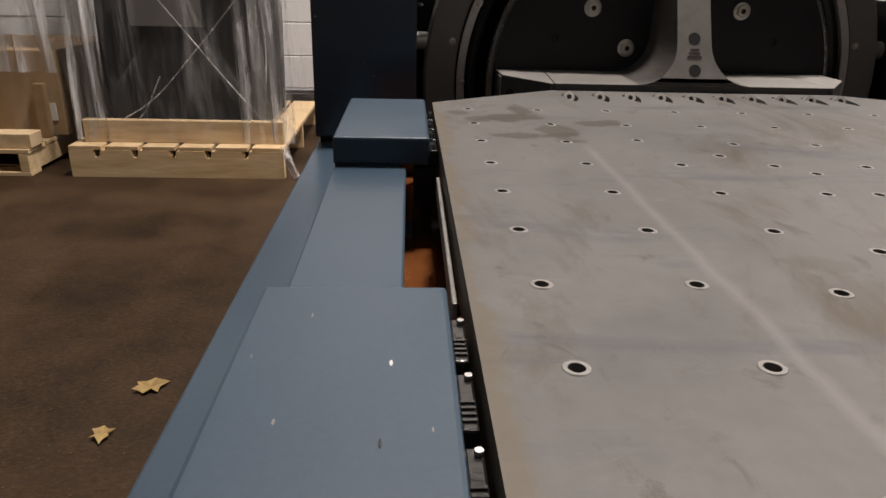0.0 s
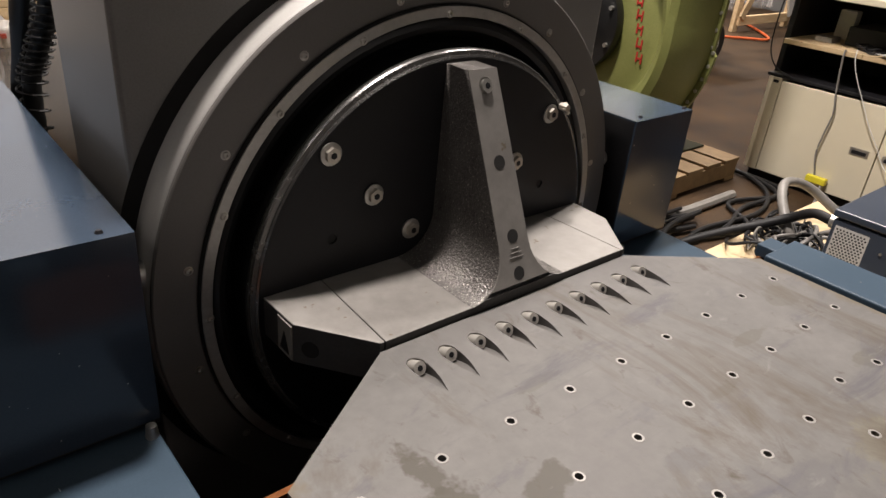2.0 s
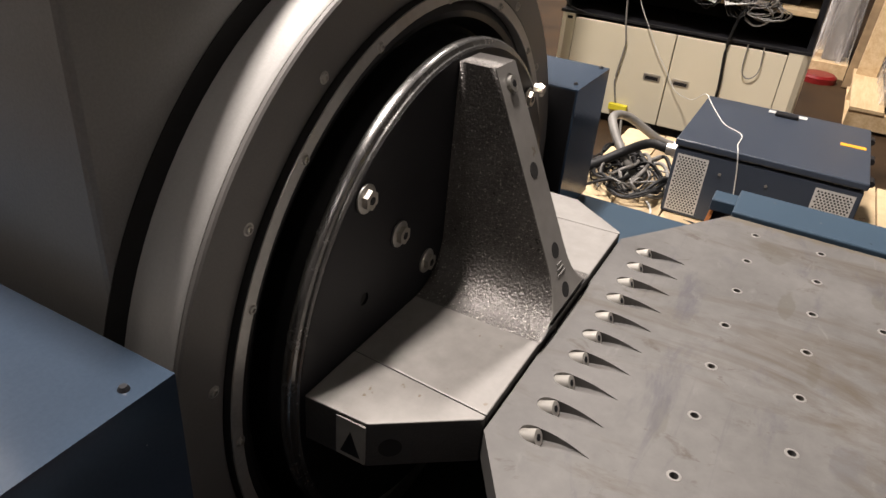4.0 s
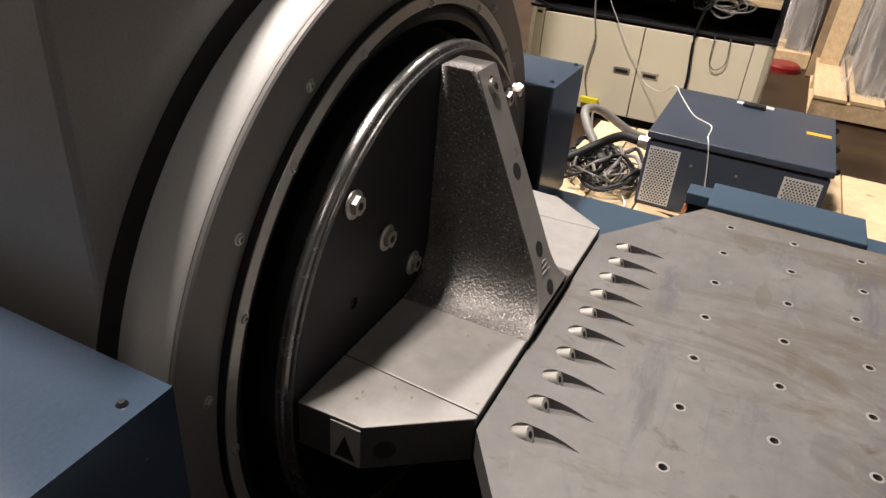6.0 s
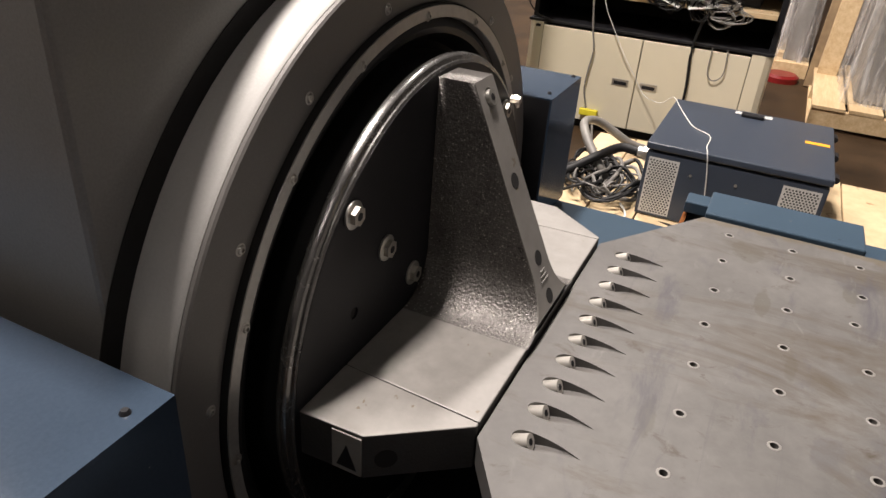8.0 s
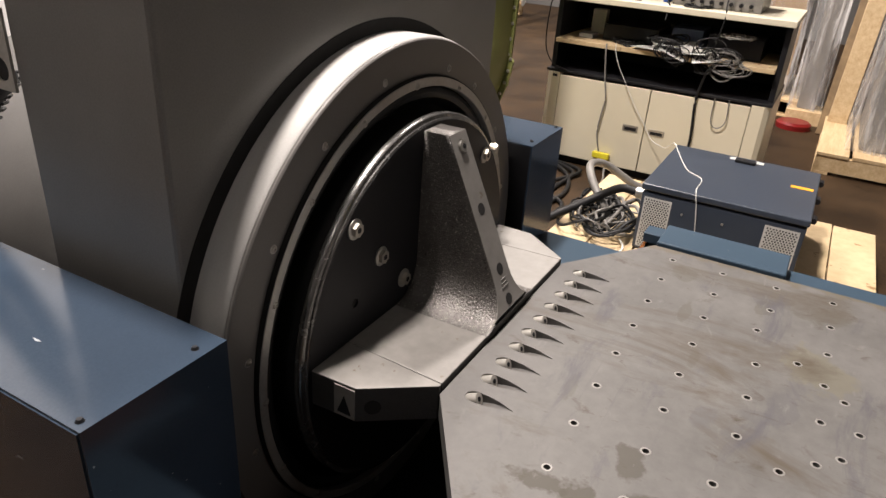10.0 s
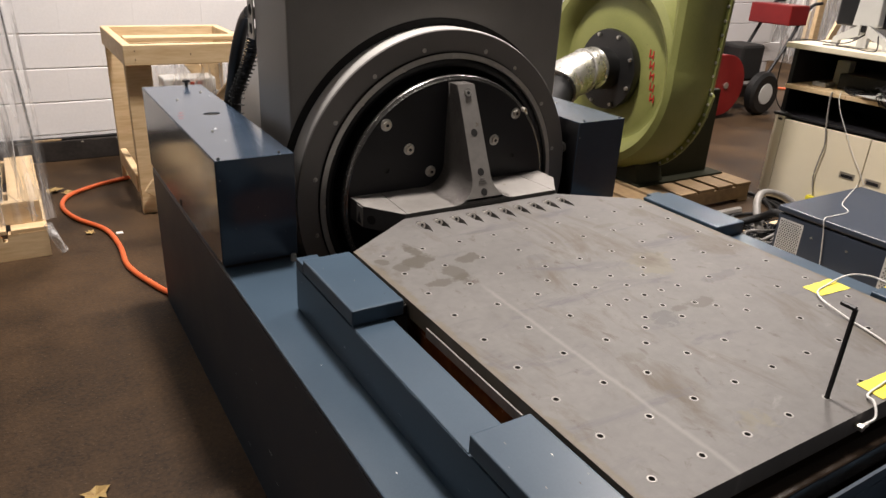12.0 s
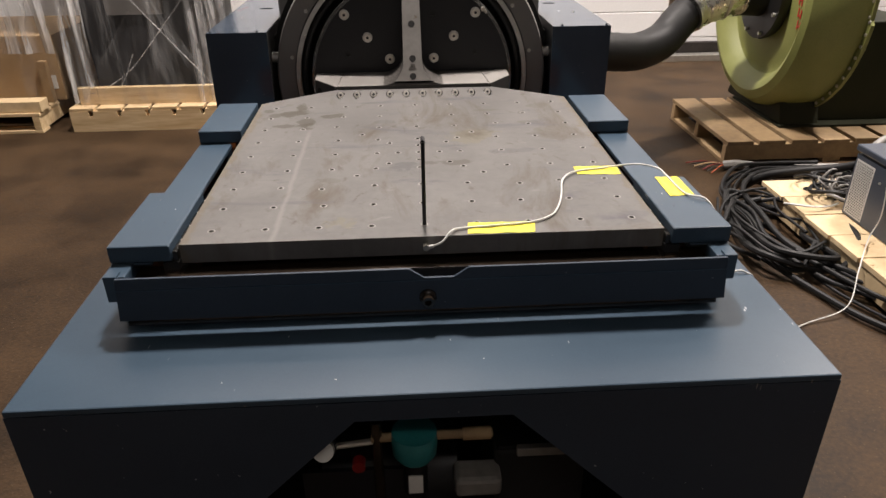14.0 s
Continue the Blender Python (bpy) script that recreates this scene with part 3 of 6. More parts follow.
# granite block and guides below the plate
slab = thing("granite_slab", (0, 0.4, 0.558), "dark oily granite slab under the slip plate", "slab")
part("slab_body", box(-0.425, 0.425, -0.035, 0.87, 0.5585, 0.6415, 0.003), OILBLACK, slab)
for sx in (-1, 1):
    a, b = sorted((sx * 0.4255, sx * 0.4285))
    part("rusty_side", box(a, b, 0.0, 0.85, 0.5587, 0.6405), OIL, slab, "rust-stained slab side")
part("cross_bar", box(-0.535, 0.535, -0.085, -0.040, 0.590, 0.632, 0.003), OILBLACK, slab, "oily black cross bar")
for sx in (-1, 1):
    g = thing("guide_bearing", (sx * 0.465, 0.4, 0.5585), "black oily guide bearing strip beside the slip plate", "guide", "guide bearings")
    a, b = sorted((sx * 0.4575, sx * 0.486))
    a1, b1 = sorted((sx * 0.4580, sx * 0.4670))
    for y0, y1 in ((-0.06, 0.185), (0.60, 0.86)):
        part("rail", box(a, b, y0, y1, 0.6, 0.648), VOID, g)
        k = y0 + 0.004
        while k < y1 - 0.04:
            link = part("link", box(a1, b1, k, k + 0.049, 0.6483, 0.669, 0.0015), LINK, g, "oily black bearing link")
            # small bright rod added to imitate the glint on each link
            part("pin", rod((sx * 0.4605, k + 0.044, 0.669), (sx * 0.4605, k + 0.044, 0.6715), 0.0022, 8), ZINC, link)
            for n in range(4):
                part("rib", box(a1 + 0.001, b1 - 0.001, k + 0.006 + 0.005 * n, k + 0.008 + 0.005 * n, 0.6691, 0.6702), LINK, link)
            k += 0.061
    c0, c1 = sorted((sx * 0.4590, sx * 0.4625))
    part("wiper", box(c0, c1, 0.215, 0.52, 0.640, 0.6605, 0.001), INSERT, g, "dull steel wiper strip")

# covers over the guides
def guide_cover(sx):
    c = thing("guide_cover", (sx * 0.53, 0.4, 0.65), "blue painted sheet steel cover over the plate guide", "cover", "guide covers")
    a, b = sorted((sx * 0.468, sx * 0.580))
    part("front_cap", box(a, b, -0.064, 0.190, 0.652, 0.685, 0.003), BLUE, c, "blue raised cap with chipped paint")
    part("rear_cap", box(a, b, 0.598, 0.862, 0.652, 0.685, 0.003), BLUE, c)
    a, b = sorted((sx * 0.495, sx * 0.579))
    part("middle_strip", box(a, b, 0.1905, 0.5975, 0.640, 0.651, 0.002), BLUE, c, "blue lower strip between the caps")
    for y0, y1 in ((-0.0635, 0.0), (0.5985, 0.605)):
        aa, bb = sorted((sx * 0.505, sx * 0.578))
        part("flange", box(aa, bb, y0, y1, 0.648, 0.6515), BLUE, c)
    return c


def chip(parent, x, y, z, lx, ly, lz, material):
    """A flake of lost paint or a scuff, lying on the surface."""
    bm = bmesh.new()
    bmesh.ops.create_icosphere(bm, subdivisions=1, radius=1.0)
    bmesh.ops.scale(bm, vec=(lx * 0.6, ly * 0.55, lz * 0.7), verts=bm.verts)
    bmesh.ops.translate(bm, vec=(x, y, z), verts=bm.verts)
    return part("paint_chip", bm, material, parent, "", True)


for cover in (guide_cover(-1), guide_cover(1)):
    sx = -1 if cover.location.x < 0 else 1
    for x, y, lx, ly, tone in ((0.500, 0.099, 0.0017, 0.006, WHITE), (0.503, 0.036, 0.0014, 0.007, RUBBER), (0.549, 0.051, 0.0014, 0.005, CONDUIT), (0.481, 0.045, 0.001, 0.004, CONDUIT),
                               (0.545, 0.150, 0.001, 0.006, CONDUIT), (0.520, 0.72, 0.0014, 0.004, CONDUIT), (0.556, 0.80, 0.001, 0.006, CONDUIT), (0.490, 0.64, 0.0012, 0.005, RUBBER)):
        chip(cover, sx * x, y, 0.6851, lx, ly, 0.0005, tone)
for x, z, lx, lz in ((0.533, 0.527, 0.0022, 0.010), (0.540, 0.522, 0.0012, 0.008), (0.625, 0.531, 0.0025, 0.006), (-0.30, 0.533, 0.004, 0.002), (-0.585, 0.50, 0.0015, 0.003)):
    chip(base, x, FRONT - 0.0002, z, lx, 0.0005, lz, CONDUIT)
for x, y, lx, ly in ((-0.159, -0.290, 0.004, 0.002), (-0.346, -0.286, 0.003, 0.002), (0.09, -0.25, 0.002, 0.002), (-0.632, 0.31, 0.002, 0.005), (-0.621, 0.66, 0.0015, 0.004)):
    chip(base, x, y, DECK + 0.0002, lx, ly, 0.0005, WHITE)


# ---------------------------------------------------------------- slip plate
PITCH, TOP, THICK = 0.1016, 0.680, 0.038
plate_outline = [(-0.454, -0.052), (0.454, -0.052), (0.457, 0.864), (0.252, 1.001), (-0.252, 1.001), (-0.457, 0.864)]
spots = [((c - 4) * PITCH, r * PITCH) for r in range(9) for c in range(9) if not (abs(c - 4) == 2 and abs(r - 4) == 2)]
mid = 4 * PITCH
for k in (0.707, 1.414, 2.121):
    spots += [(sx * k * PITCH, mid + sy * k * PITCH) for sx in (-1, 1) for sy in (-1, 1)]
spots += [(0.5 * PITCH, mid), (-0.5 * PITCH, mid), (0.0, mid + 0.5 * PITCH), (0.0, mid - 0.5 * PITCH)]
bolt_x = [-0.2286 + 0.0512 * k for k in range(10)]
holes = [(circle_pts(x, y, 0.0048, 10), 0.022) for x, y in spots]


def pocket(x):
    """A scooped almond pocket, deep at the bolt and running out towards the front."""
    pts = []
    for k in range(9):
        a = math.pi * k / 8
        pts.append((x + 0.0125 * math.cos(a), 0.956 + 0.014 * math.sin(a)))
    left = [(x - 0.0125 * math.cos(math.pi / 2 * (k / 7) ** 1.25), 0.956 - 0.062 * k / 7) for k in range(1, 7)]
    pts += left + [(x, 0.893)] + [(2 * x - a, b) for a, b in left[::-1]]
    return pts


holes += [(pocket(x), lambda px, py: 0.0003 + 0.0185 * min(1.0, max(0.0, (py - 0.893) / 0.066)) ** 1.35) for x in bolt_x]
slip = thing("slip_plate", (0, 0, TOP - THICK), "stained grey magnesium slip plate with a grid of threaded holes", "slip plate")
part("plate", holed(plate_outline, holes, THICK, Matrix.Translation((0, 0, TOP))), PLATE, slip)
seed = None
for x, y in spots:
    if seed is None:
        seed = part("thread_insert", lathe([(0.0048, 0.0), (0.0048, 0.0006), (0.0072, 0.0006), (0.0078, 0.0001)], (x, y, TOP), "z", 14, closed=False), INSERT, slip, "", True)
        x0, y0 = x, y
    else:
        shared("thread_insert", seed, slip, (x - x0, y - y0, 0))
bseed = None
for x in bolt_x:
    if bseed is None:
        d = Vector((0, -0.90, 0.44)).normalized()
        p = Vector((x, 0.970, 0.668))
        b = rod(p, p + d * 0.024, 0.0092, 16)
        bseed = part("cap_screw", b, SCREW, slip, "bright socket head screw", True)
        sseed = part("socket", rod(p + d * 0.0238, p + d * 0.0246, 0.0042, 6), BLACK, bseed)
        xb = x
    else:
        shared("socket", sseed, shared("cap_screw", bseed, slip, (x - xb, 0, 0)), (0, 0, 0))

# ---------------------------------------------------------------- drive bracket
ZC, FACE = 0.661, 1.180


def shade_sides(ob):
    """Leaves the milled top bright and gives the cast sides a darker colour that holds their shade."""
    ob.data.materials.append(CASTSHADE)
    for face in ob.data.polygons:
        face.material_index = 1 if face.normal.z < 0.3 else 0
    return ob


bracket = thing("drive_bracket", (0, 1.09, 0.63), "grey cast magnesium bracket joining the shaker to the slip plate", "bracket")
flat = [(-0.324, FACE - 0.001), (-0.322, 1.100), (-0.250, 1.0035), (0.250, 1.0035), (0.322, 1.100), (0.324, FACE - 0.001)]
shade_sides(part("foot_centre", prism([(-0.2315, FACE - 0.001), (-0.2425, 1.0035), (0.2425, 1.0035), (0.2315, FACE - 0.001)], 0.631, 0.692, "z", bevel=0.0012), MILLED, bracket))
for sx in (-1, 1):
    ear = [(sx * 0.324, FACE - 0.001), (sx * 0.322, 1.100), (sx * 0.250, 1.0035), (sx * 0.2440, 1.0035), (sx * 0.2330, FACE - 0.001)]
    shade_sides(part("foot_ear", prism(ear, 0.631, 0.692, "z", bevel=0.0012), MILLED, bracket))
sticker = part("hazard_label", box(-0.3245, -0.3222, 1.1015, 1.1375, 0.634, 0.687), CONDUIT, bracket, "grey metal label with a black arrow")
part("arrow", prism([(1.107, 0.640), (1.132, 0.640), (1.1195, 0.672)], -0.3252, -0.3246, "x"), BLACK, sticker)
# black disc in place of a shaded hole in the foot side
part("side_hole", rod((-0.3081, 1.0803, 0.657), (-0.3057, 1.0821, 0.657), 0.0125, 20), VOID, bracket, "black disc for the dark inside a bored hole")


def gusset_front(z):
    return 1.0035 + max(0.0, z - 0.700) / 0.287 * 0.130


def gusset():
    """Upright rib: slanted front, straight sides running out into the foot in a wide fillet."""
    bm = bmesh.new()
    wide, r, zt = 0.030, 0.066, 0.987
    prof = []
    for k in range(9):
        a = math.pi / 2 * k / 8
        prof.append((wide + r - r * math.sin(a), 0.692 + r - r * math.cos(a)))
    prof += [(wide - 0.003 * k / 5, 0.758 + (zt - 0.758) * k / 5) for k in range(1, 6)]
    rows = []
    for x, z in prof:
        flare = 0.0
        row = []
        for j in range(6):
            u = j / 5
            y = gusset_front(z) + (FACE - 0.001 - gusset_front(z)) * u
            row.append((x + flare * u, y, z))
        rows.append(row)
    for sx in (-1, 1):
        grid = [[bm.verts.new((sx * x, y, z)) for x, y, z in row] for row in rows]
        for a, b in zip(grid, grid[1:]):
            for k in range(5):
                bm.faces.new((a[k], a[k + 1], b[k + 1], b[k]))
    t = rows[-1]
    bm.faces.new([bm.verts.new((-t[0][0], t[0][1], zt)), bm.verts.new((t[0][0], t[0][1], zt)), bm.verts.new((t[-1][0], t[-1][1], zt)), bm.verts.new((-t[-1][0], t[-1][1], zt))])
    bmesh.ops.remove_doubles(bm, verts=bm.verts, dist=1e-5)
    return bm, rows


gbm, grows = gusset()
part("rib", gbm, CASTMETAL, bracket, "rough cast rib with wide fillets", True)
# milled front face of the rib, laid in its slanted plane
slope = math.atan2(0.130, 0.287)
fm = Matrix.Translation((0, 1.0035, 0.700)) @ Matrix.Rotation(math.pi / 2 - slope, 4, "X")
fl = [(x, (z - 0.700) / math.cos(slope)) for x, z in ((row[0][0], row[0][2]) for row in grows) if z >= 0.700]
outline = fl + [(-x, y) for x, y in fl[::-1]]
fholes = [(circle_pts(0, (z - 0.700) / math.cos(slope), 0.0105, 16), 0.0065) for z in (0.866, 0.767, 0.716)] + [(circle_pts(0, (0.965 - 0.70) / math.cos(slope), 0.013, 16), 0.004)]
part("rib_face", holed(outline, fholes, 0.0015, fm @ Matrix.Translation((0, 0, 0.0016))), MILLED, bracket, "milled front face of the rib with bored holes")
# black caps just inside the rib holes, painting in their shade
for z in (0.866, 0.767, 0.716):
    q = (z - 0.700) / math.cos(slope)
    part("bore_shade", rod(fm @ Vector((0, q, 0.0010)), fm @ Vector((0, q, 0.0021)), 0.0104, 20), VOID, bracket, "black disc for the dark inside a bored hole")
low = [(row[0][0], row[0][2]) for row in grows if row[0][2] <= 0.7005]
# front foot of the rib, in the same shade-holding colour
part("rib_root", prism([(-0.096, 0.692)] + [(-x, z) for x, z in low] + [(x, z) for x, z in low[::-1]] + [(0.096, 0.692)], 1.0020, 1.0036, "y"), CASTSHADE, bracket)


def fixing(x, z, parent, y=FACE, name="disc_bolt"):
    w = part(name, lathe([(0.0, -0.0005), (0.0165, -0.0005), (0.0165, -0.003), (0.0135, -0.004), (0.0, -0.004)], (x, y, z), "y", 20, closed=False), ZINC, parent, "bright washer and socket screw", True)
    hx = rod((x, y - 0.004, z), (x, y - 0.010, z), 0.0115, 6)
    part("head", hx, BRASSY, w)
    part("socket", rod((x, y - 0.0098, z), (x, y - 0.0105, z), 0.005, 6), BLACK, w)
    return w


p = fm @ Vector((0, (0.965 - 0.70) / math.cos(slope), -0.002))
fb = part("rib_bolt", rod(p, p + fm.to_3x3() @ Vector((0, 0, 0.008)), 0.010, 16), ZINC, bracket, "bright socket screw", True)
part("socket", rod(p + fm.to_3x3() @ Vector((0, 0, 0.0078)), p + fm.to_3x3() @ Vector((0, 0, 0.0086)), 0.0048, 6), BLACK, fb)
for k in range(3):
    q = fm @ Vector((0, (0.738 + 0.006 * k - 0.70) / math.cos(slope), 0.0018))
    part("stamped_mark", box(-0.013 + 0.003 * k, 0.012 - 0.002 * k, q.y - 0.0008, q.y + 0.0004, q.z - 0.0012, q.z + 0.0012), RING, bracket)

# ---------------------------------------------------------------- shaker body
C = (0.0, 0.0, ZC)
shaker = thing("electrodynamic_shaker", (0, 1.5, 0.045), "grey vibration shaker with round body and black armature table", "shaker")
part("round_body", lathe([(0.0, 1.2845), (0.464, 1.2845), (0.464, 1.231), (0.461, 1.2265), (0.404, 1.2265), (0.403, 1.230), (0.403, 1.262), (0.0, 1.262)], C, "y", 128, closed=False), SILVER, shaker, "pale grey round body", True)
part("front_ring", lathe([(0.4612, 1.2255), (0.4608, 1.2215), (0.4588, 1.2195), (0.4025, 1.2195), (0.4008, 1.2208), (0.4008, 1.2258)], C, "y", 128), RING, shaker, "dark grey front ring", True)
# outer wall of the retaining ring, drawn as a black band of its own
part("ring_outer_wall", lathe([(0.4005, 1.2175), (0.4000, 1.2125), (0.3992, 1.2122), (0.3987, 1.2125), (0.3987, 1.226), (0.4005, 1.226)], C, "y", 128), VOID, shaker, "black outer wall of the retaining ring", True)
part("retaining_ring", lathe([(0.3984, 1.2125), (0.3978, 1.2115), (0.3836, 1.2115), (0.3828, 1.2125), (0.3828, 1.226), (0.3984, 1.226)], C, "y", 128), STEEL, shaker, "bright steel retaining ring", True)
part("diaphragm", lathe([(0.3826, 1.228), (0.378, 1.222), (0.370, 1.219), (0.362, 1.222), (0.355, 1.233), (0.349, 1.247), (0.340, 1.252), (0.335, 1.2565), (0.4025, 1.2565), (0.4025, 1.228)], C, "y", 128), RUBBER, shaker, "black rubber rolling diaphragm", True)
disc_holes = [(circle_pts(x, z - ZC, 0.008, 12), 0.0035) for x, z in ((-0.214, 0.753), (0.214, 0.753), (0.073, 0.88))]
disc_outer = circle_pts(0, 0, 0.331, 120)
dm = Matrix.Translation((0, FACE, ZC)) @ Matrix.Rotation(math.pi / 2, 4, "X")
disc = part("armature_table", holed(disc_outer, disc_holes, 0.004, dm), BLACK, shaker, "black round armature table")
part("rim", lathe([(0.3315, FACE + 0.0005), (0.3345, FACE + 0.002), (0.3345, FACE + 0.0045), (0.3405, FACE + 0.006), (0.3425, FACE + 0.009), (0.3425, FACE + 0.017), (0.3400, FACE + 0.019), (0.3315, FACE + 0.019)], C, "y", 128), GLOSSRIM, disc, "scuffed bright steel rim", True)
part("skirt", lathe([(0.332, FACE + 0.0192), (0.3385, FACE + 0.0192), (0.3385, FACE + 0.07), (0.332, FACE + 0.07)], C, "y", 96), RUBBER, disc, "black armature skirt", True)
# black caps darken the table holes
for x, z in ((-0.214, 0.753), (0.214, 0.753), (0.073, 0.88)):
    part("bore_shade", rod((x, FACE + 0.0025, z), (x, FACE + 0.0032, z), 0.0079, 12), VOID, disc)
for x, z in ((-0.218, 0.882), (-0.146, 0.808), (-0.074, 0.736), (0.214, 0.882), (0.142, 0.808), (0.074, 0.736)):
    fixing(x, z, shaker)
acc = part("sensor", rod((0.238, FACE - 0.002, 0.893), (0.238, FACE - 0.018, 0.893), 0.007, 6), BRASSY, shaker, "small bright accelerometer")
part("connector", rod((0.238, FACE - 0.010, 0.899), (0.250, FACE - 0.010, 0.880), 0.004, 8), BRASSY, acc)
rs = None
for k in range(16):
    a = radians(73.3 if k == 3 else 11.7 + 22.5 * k)
    q = (0.415 * math.cos(a), 0, ZC + 0.415 * math.sin(a))
    if rs is None:
        rs = part("ring_screw", lathe([(0.0, -0.0008), (0.0020, -0.0008), (0.0024, -0.0030), (0.0040, -0.0026), (0.0050, -0.0006), (0.0066, -0.0004), (0.0068, 0.0005)], (q[0], 1.2195, q[2]), "y", 14, closed=False), ZINC, shaker, "small plated screw and washer", True)
        q0 = q
    else:
        shared("ring_screw", rs, shaker, (q[0] - q0[0], 0, q[2] - q0[2]))
for k in range(16):
    a = radians(22.5 * k)
    q = (0.3880 * math.cos(a), 0, ZC + 0.3880 * math.sin(a))
    shared("ring_screw", rs, shaker, (q[0] - q0[0], -0.008, q[2] - q0[2]), None)
part("seal_ring", lathe([(0.40, 1.2848), (0.468, 1.2848), (0.474, 1.2870), (0.485, 1.2872), (0.485, 1.2882), (0.40, 1.2882)], C, "y", 128), VOID, shaker, "black seal ring", True)
case = part("casing", box(-0.446, 0.446, 1.2885, 1.556, 0.10, 1.217, 0.006), CASE, shaker, "grey painted rectangular sheet steel casing")
part("rear_body", lathe([(0.0, 1.557), (0.405, 1.557), (0.405, 2.05), (0.38, 2.10), (0.0, 2.10)], C, "y", 96, closed=False), BODYGREY, shaker, "dull grey rear body", True)
for x, y in ((-0.425, 1.31), (-0.425, 1.53), (0.425, 1.31)):
    part("case_screw", rod((x, y, 1.217), (x, y, 1.2195), 0.006, 10), ZINC, case)
for sx in (-1, 1):
    part("trunnion_pin", rod((sx * 0.455, 1.25, 0.735), (sx * 0.49, 1.25, 0.735), 0.018, 20), STEEL, shaker, "bright trunnion pin", True)
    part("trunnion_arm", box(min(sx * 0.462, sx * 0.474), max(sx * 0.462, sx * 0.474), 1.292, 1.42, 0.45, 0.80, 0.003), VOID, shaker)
    part("foot_bolt", lathe([(0, 0.018), (0.007, 0.018), (0.009, 0.0), (0, 0.0)], (sx * 0.495, 1.165, DECK), "z", 12, closed=False), ZINC, shaker, "", True)

# hose bracket and hoses beside the casing
hb = part("hose_bracket", holed([(0, 0), (0.047, 0), (0.047, 0.108), (0, 0.108)], [(circle_pts(0.0235, 0.028, 0.016, 16), 0.0025), (circle_pts(0.0235, 0.080, 0.016, 16), 0.0025)], 0.004,
     Matrix.Translation((-0.4505, 1.605, 1.060)) @ Matrix.Rotation(-math.pi / 2, 4, "Z") @ Matrix.Rotation(math.pi / 2, 4, "X")), ZINC, shaker, "grey hose bracket with two holes")
# black caps hold the shade in the two bracket holes
for z in (1.088, 1.140):
    part("bore_shade", rod((-0.4488, 1.5815, z), (-0.4482, 1.5815, z), 0.0155, 16), VOID, hb)
HOSES = thing("coolant_hose", (-0.45, 1.9, DECK), "black rubber hoses with a coiled spring wire behind the casing", "hose")
part("hose_run", hose([(-0.440, 1.61, 1.13), (-0.437, 1.68, 1.10), (-0.435, 1.76, 1.035), (-0.440, 1.81, 0.955), (-0.442, 1.85, 0.88), (-0.452, 1.87, 0.80), (-0.455, 1.88, 0.66), (-0.44, 1.88, 0.50)], 0.020, 12, 8), RUBBER, HOSES, "", True)
run2 = [(-0.425, 1.62, 1.07), (-0.415, 1.69, 1.02), (-0.418, 1.75, 0.955), (-0.432, 1.79, 0.895), (-0.447, 1.80, 0.84), (-0.45, 1.80, 0.70), (-0.44, 1.80, 0.50)]
part("hose_run", hose(run2, 0.016, 12, 8), RUBBER, HOSES, "", True)
mid_path = smooth_path(run2[:6], 24)
coil = [(q.x + 0.025 * math.cos(k * 1.2), q.y + 0.025 * math.sin(k * 1.2), q.z) for k, q in enumerate(mid_path)]
part("coiled_wire", hose(coil, 0.0024, 5, 2), RUBBER, HOSES)


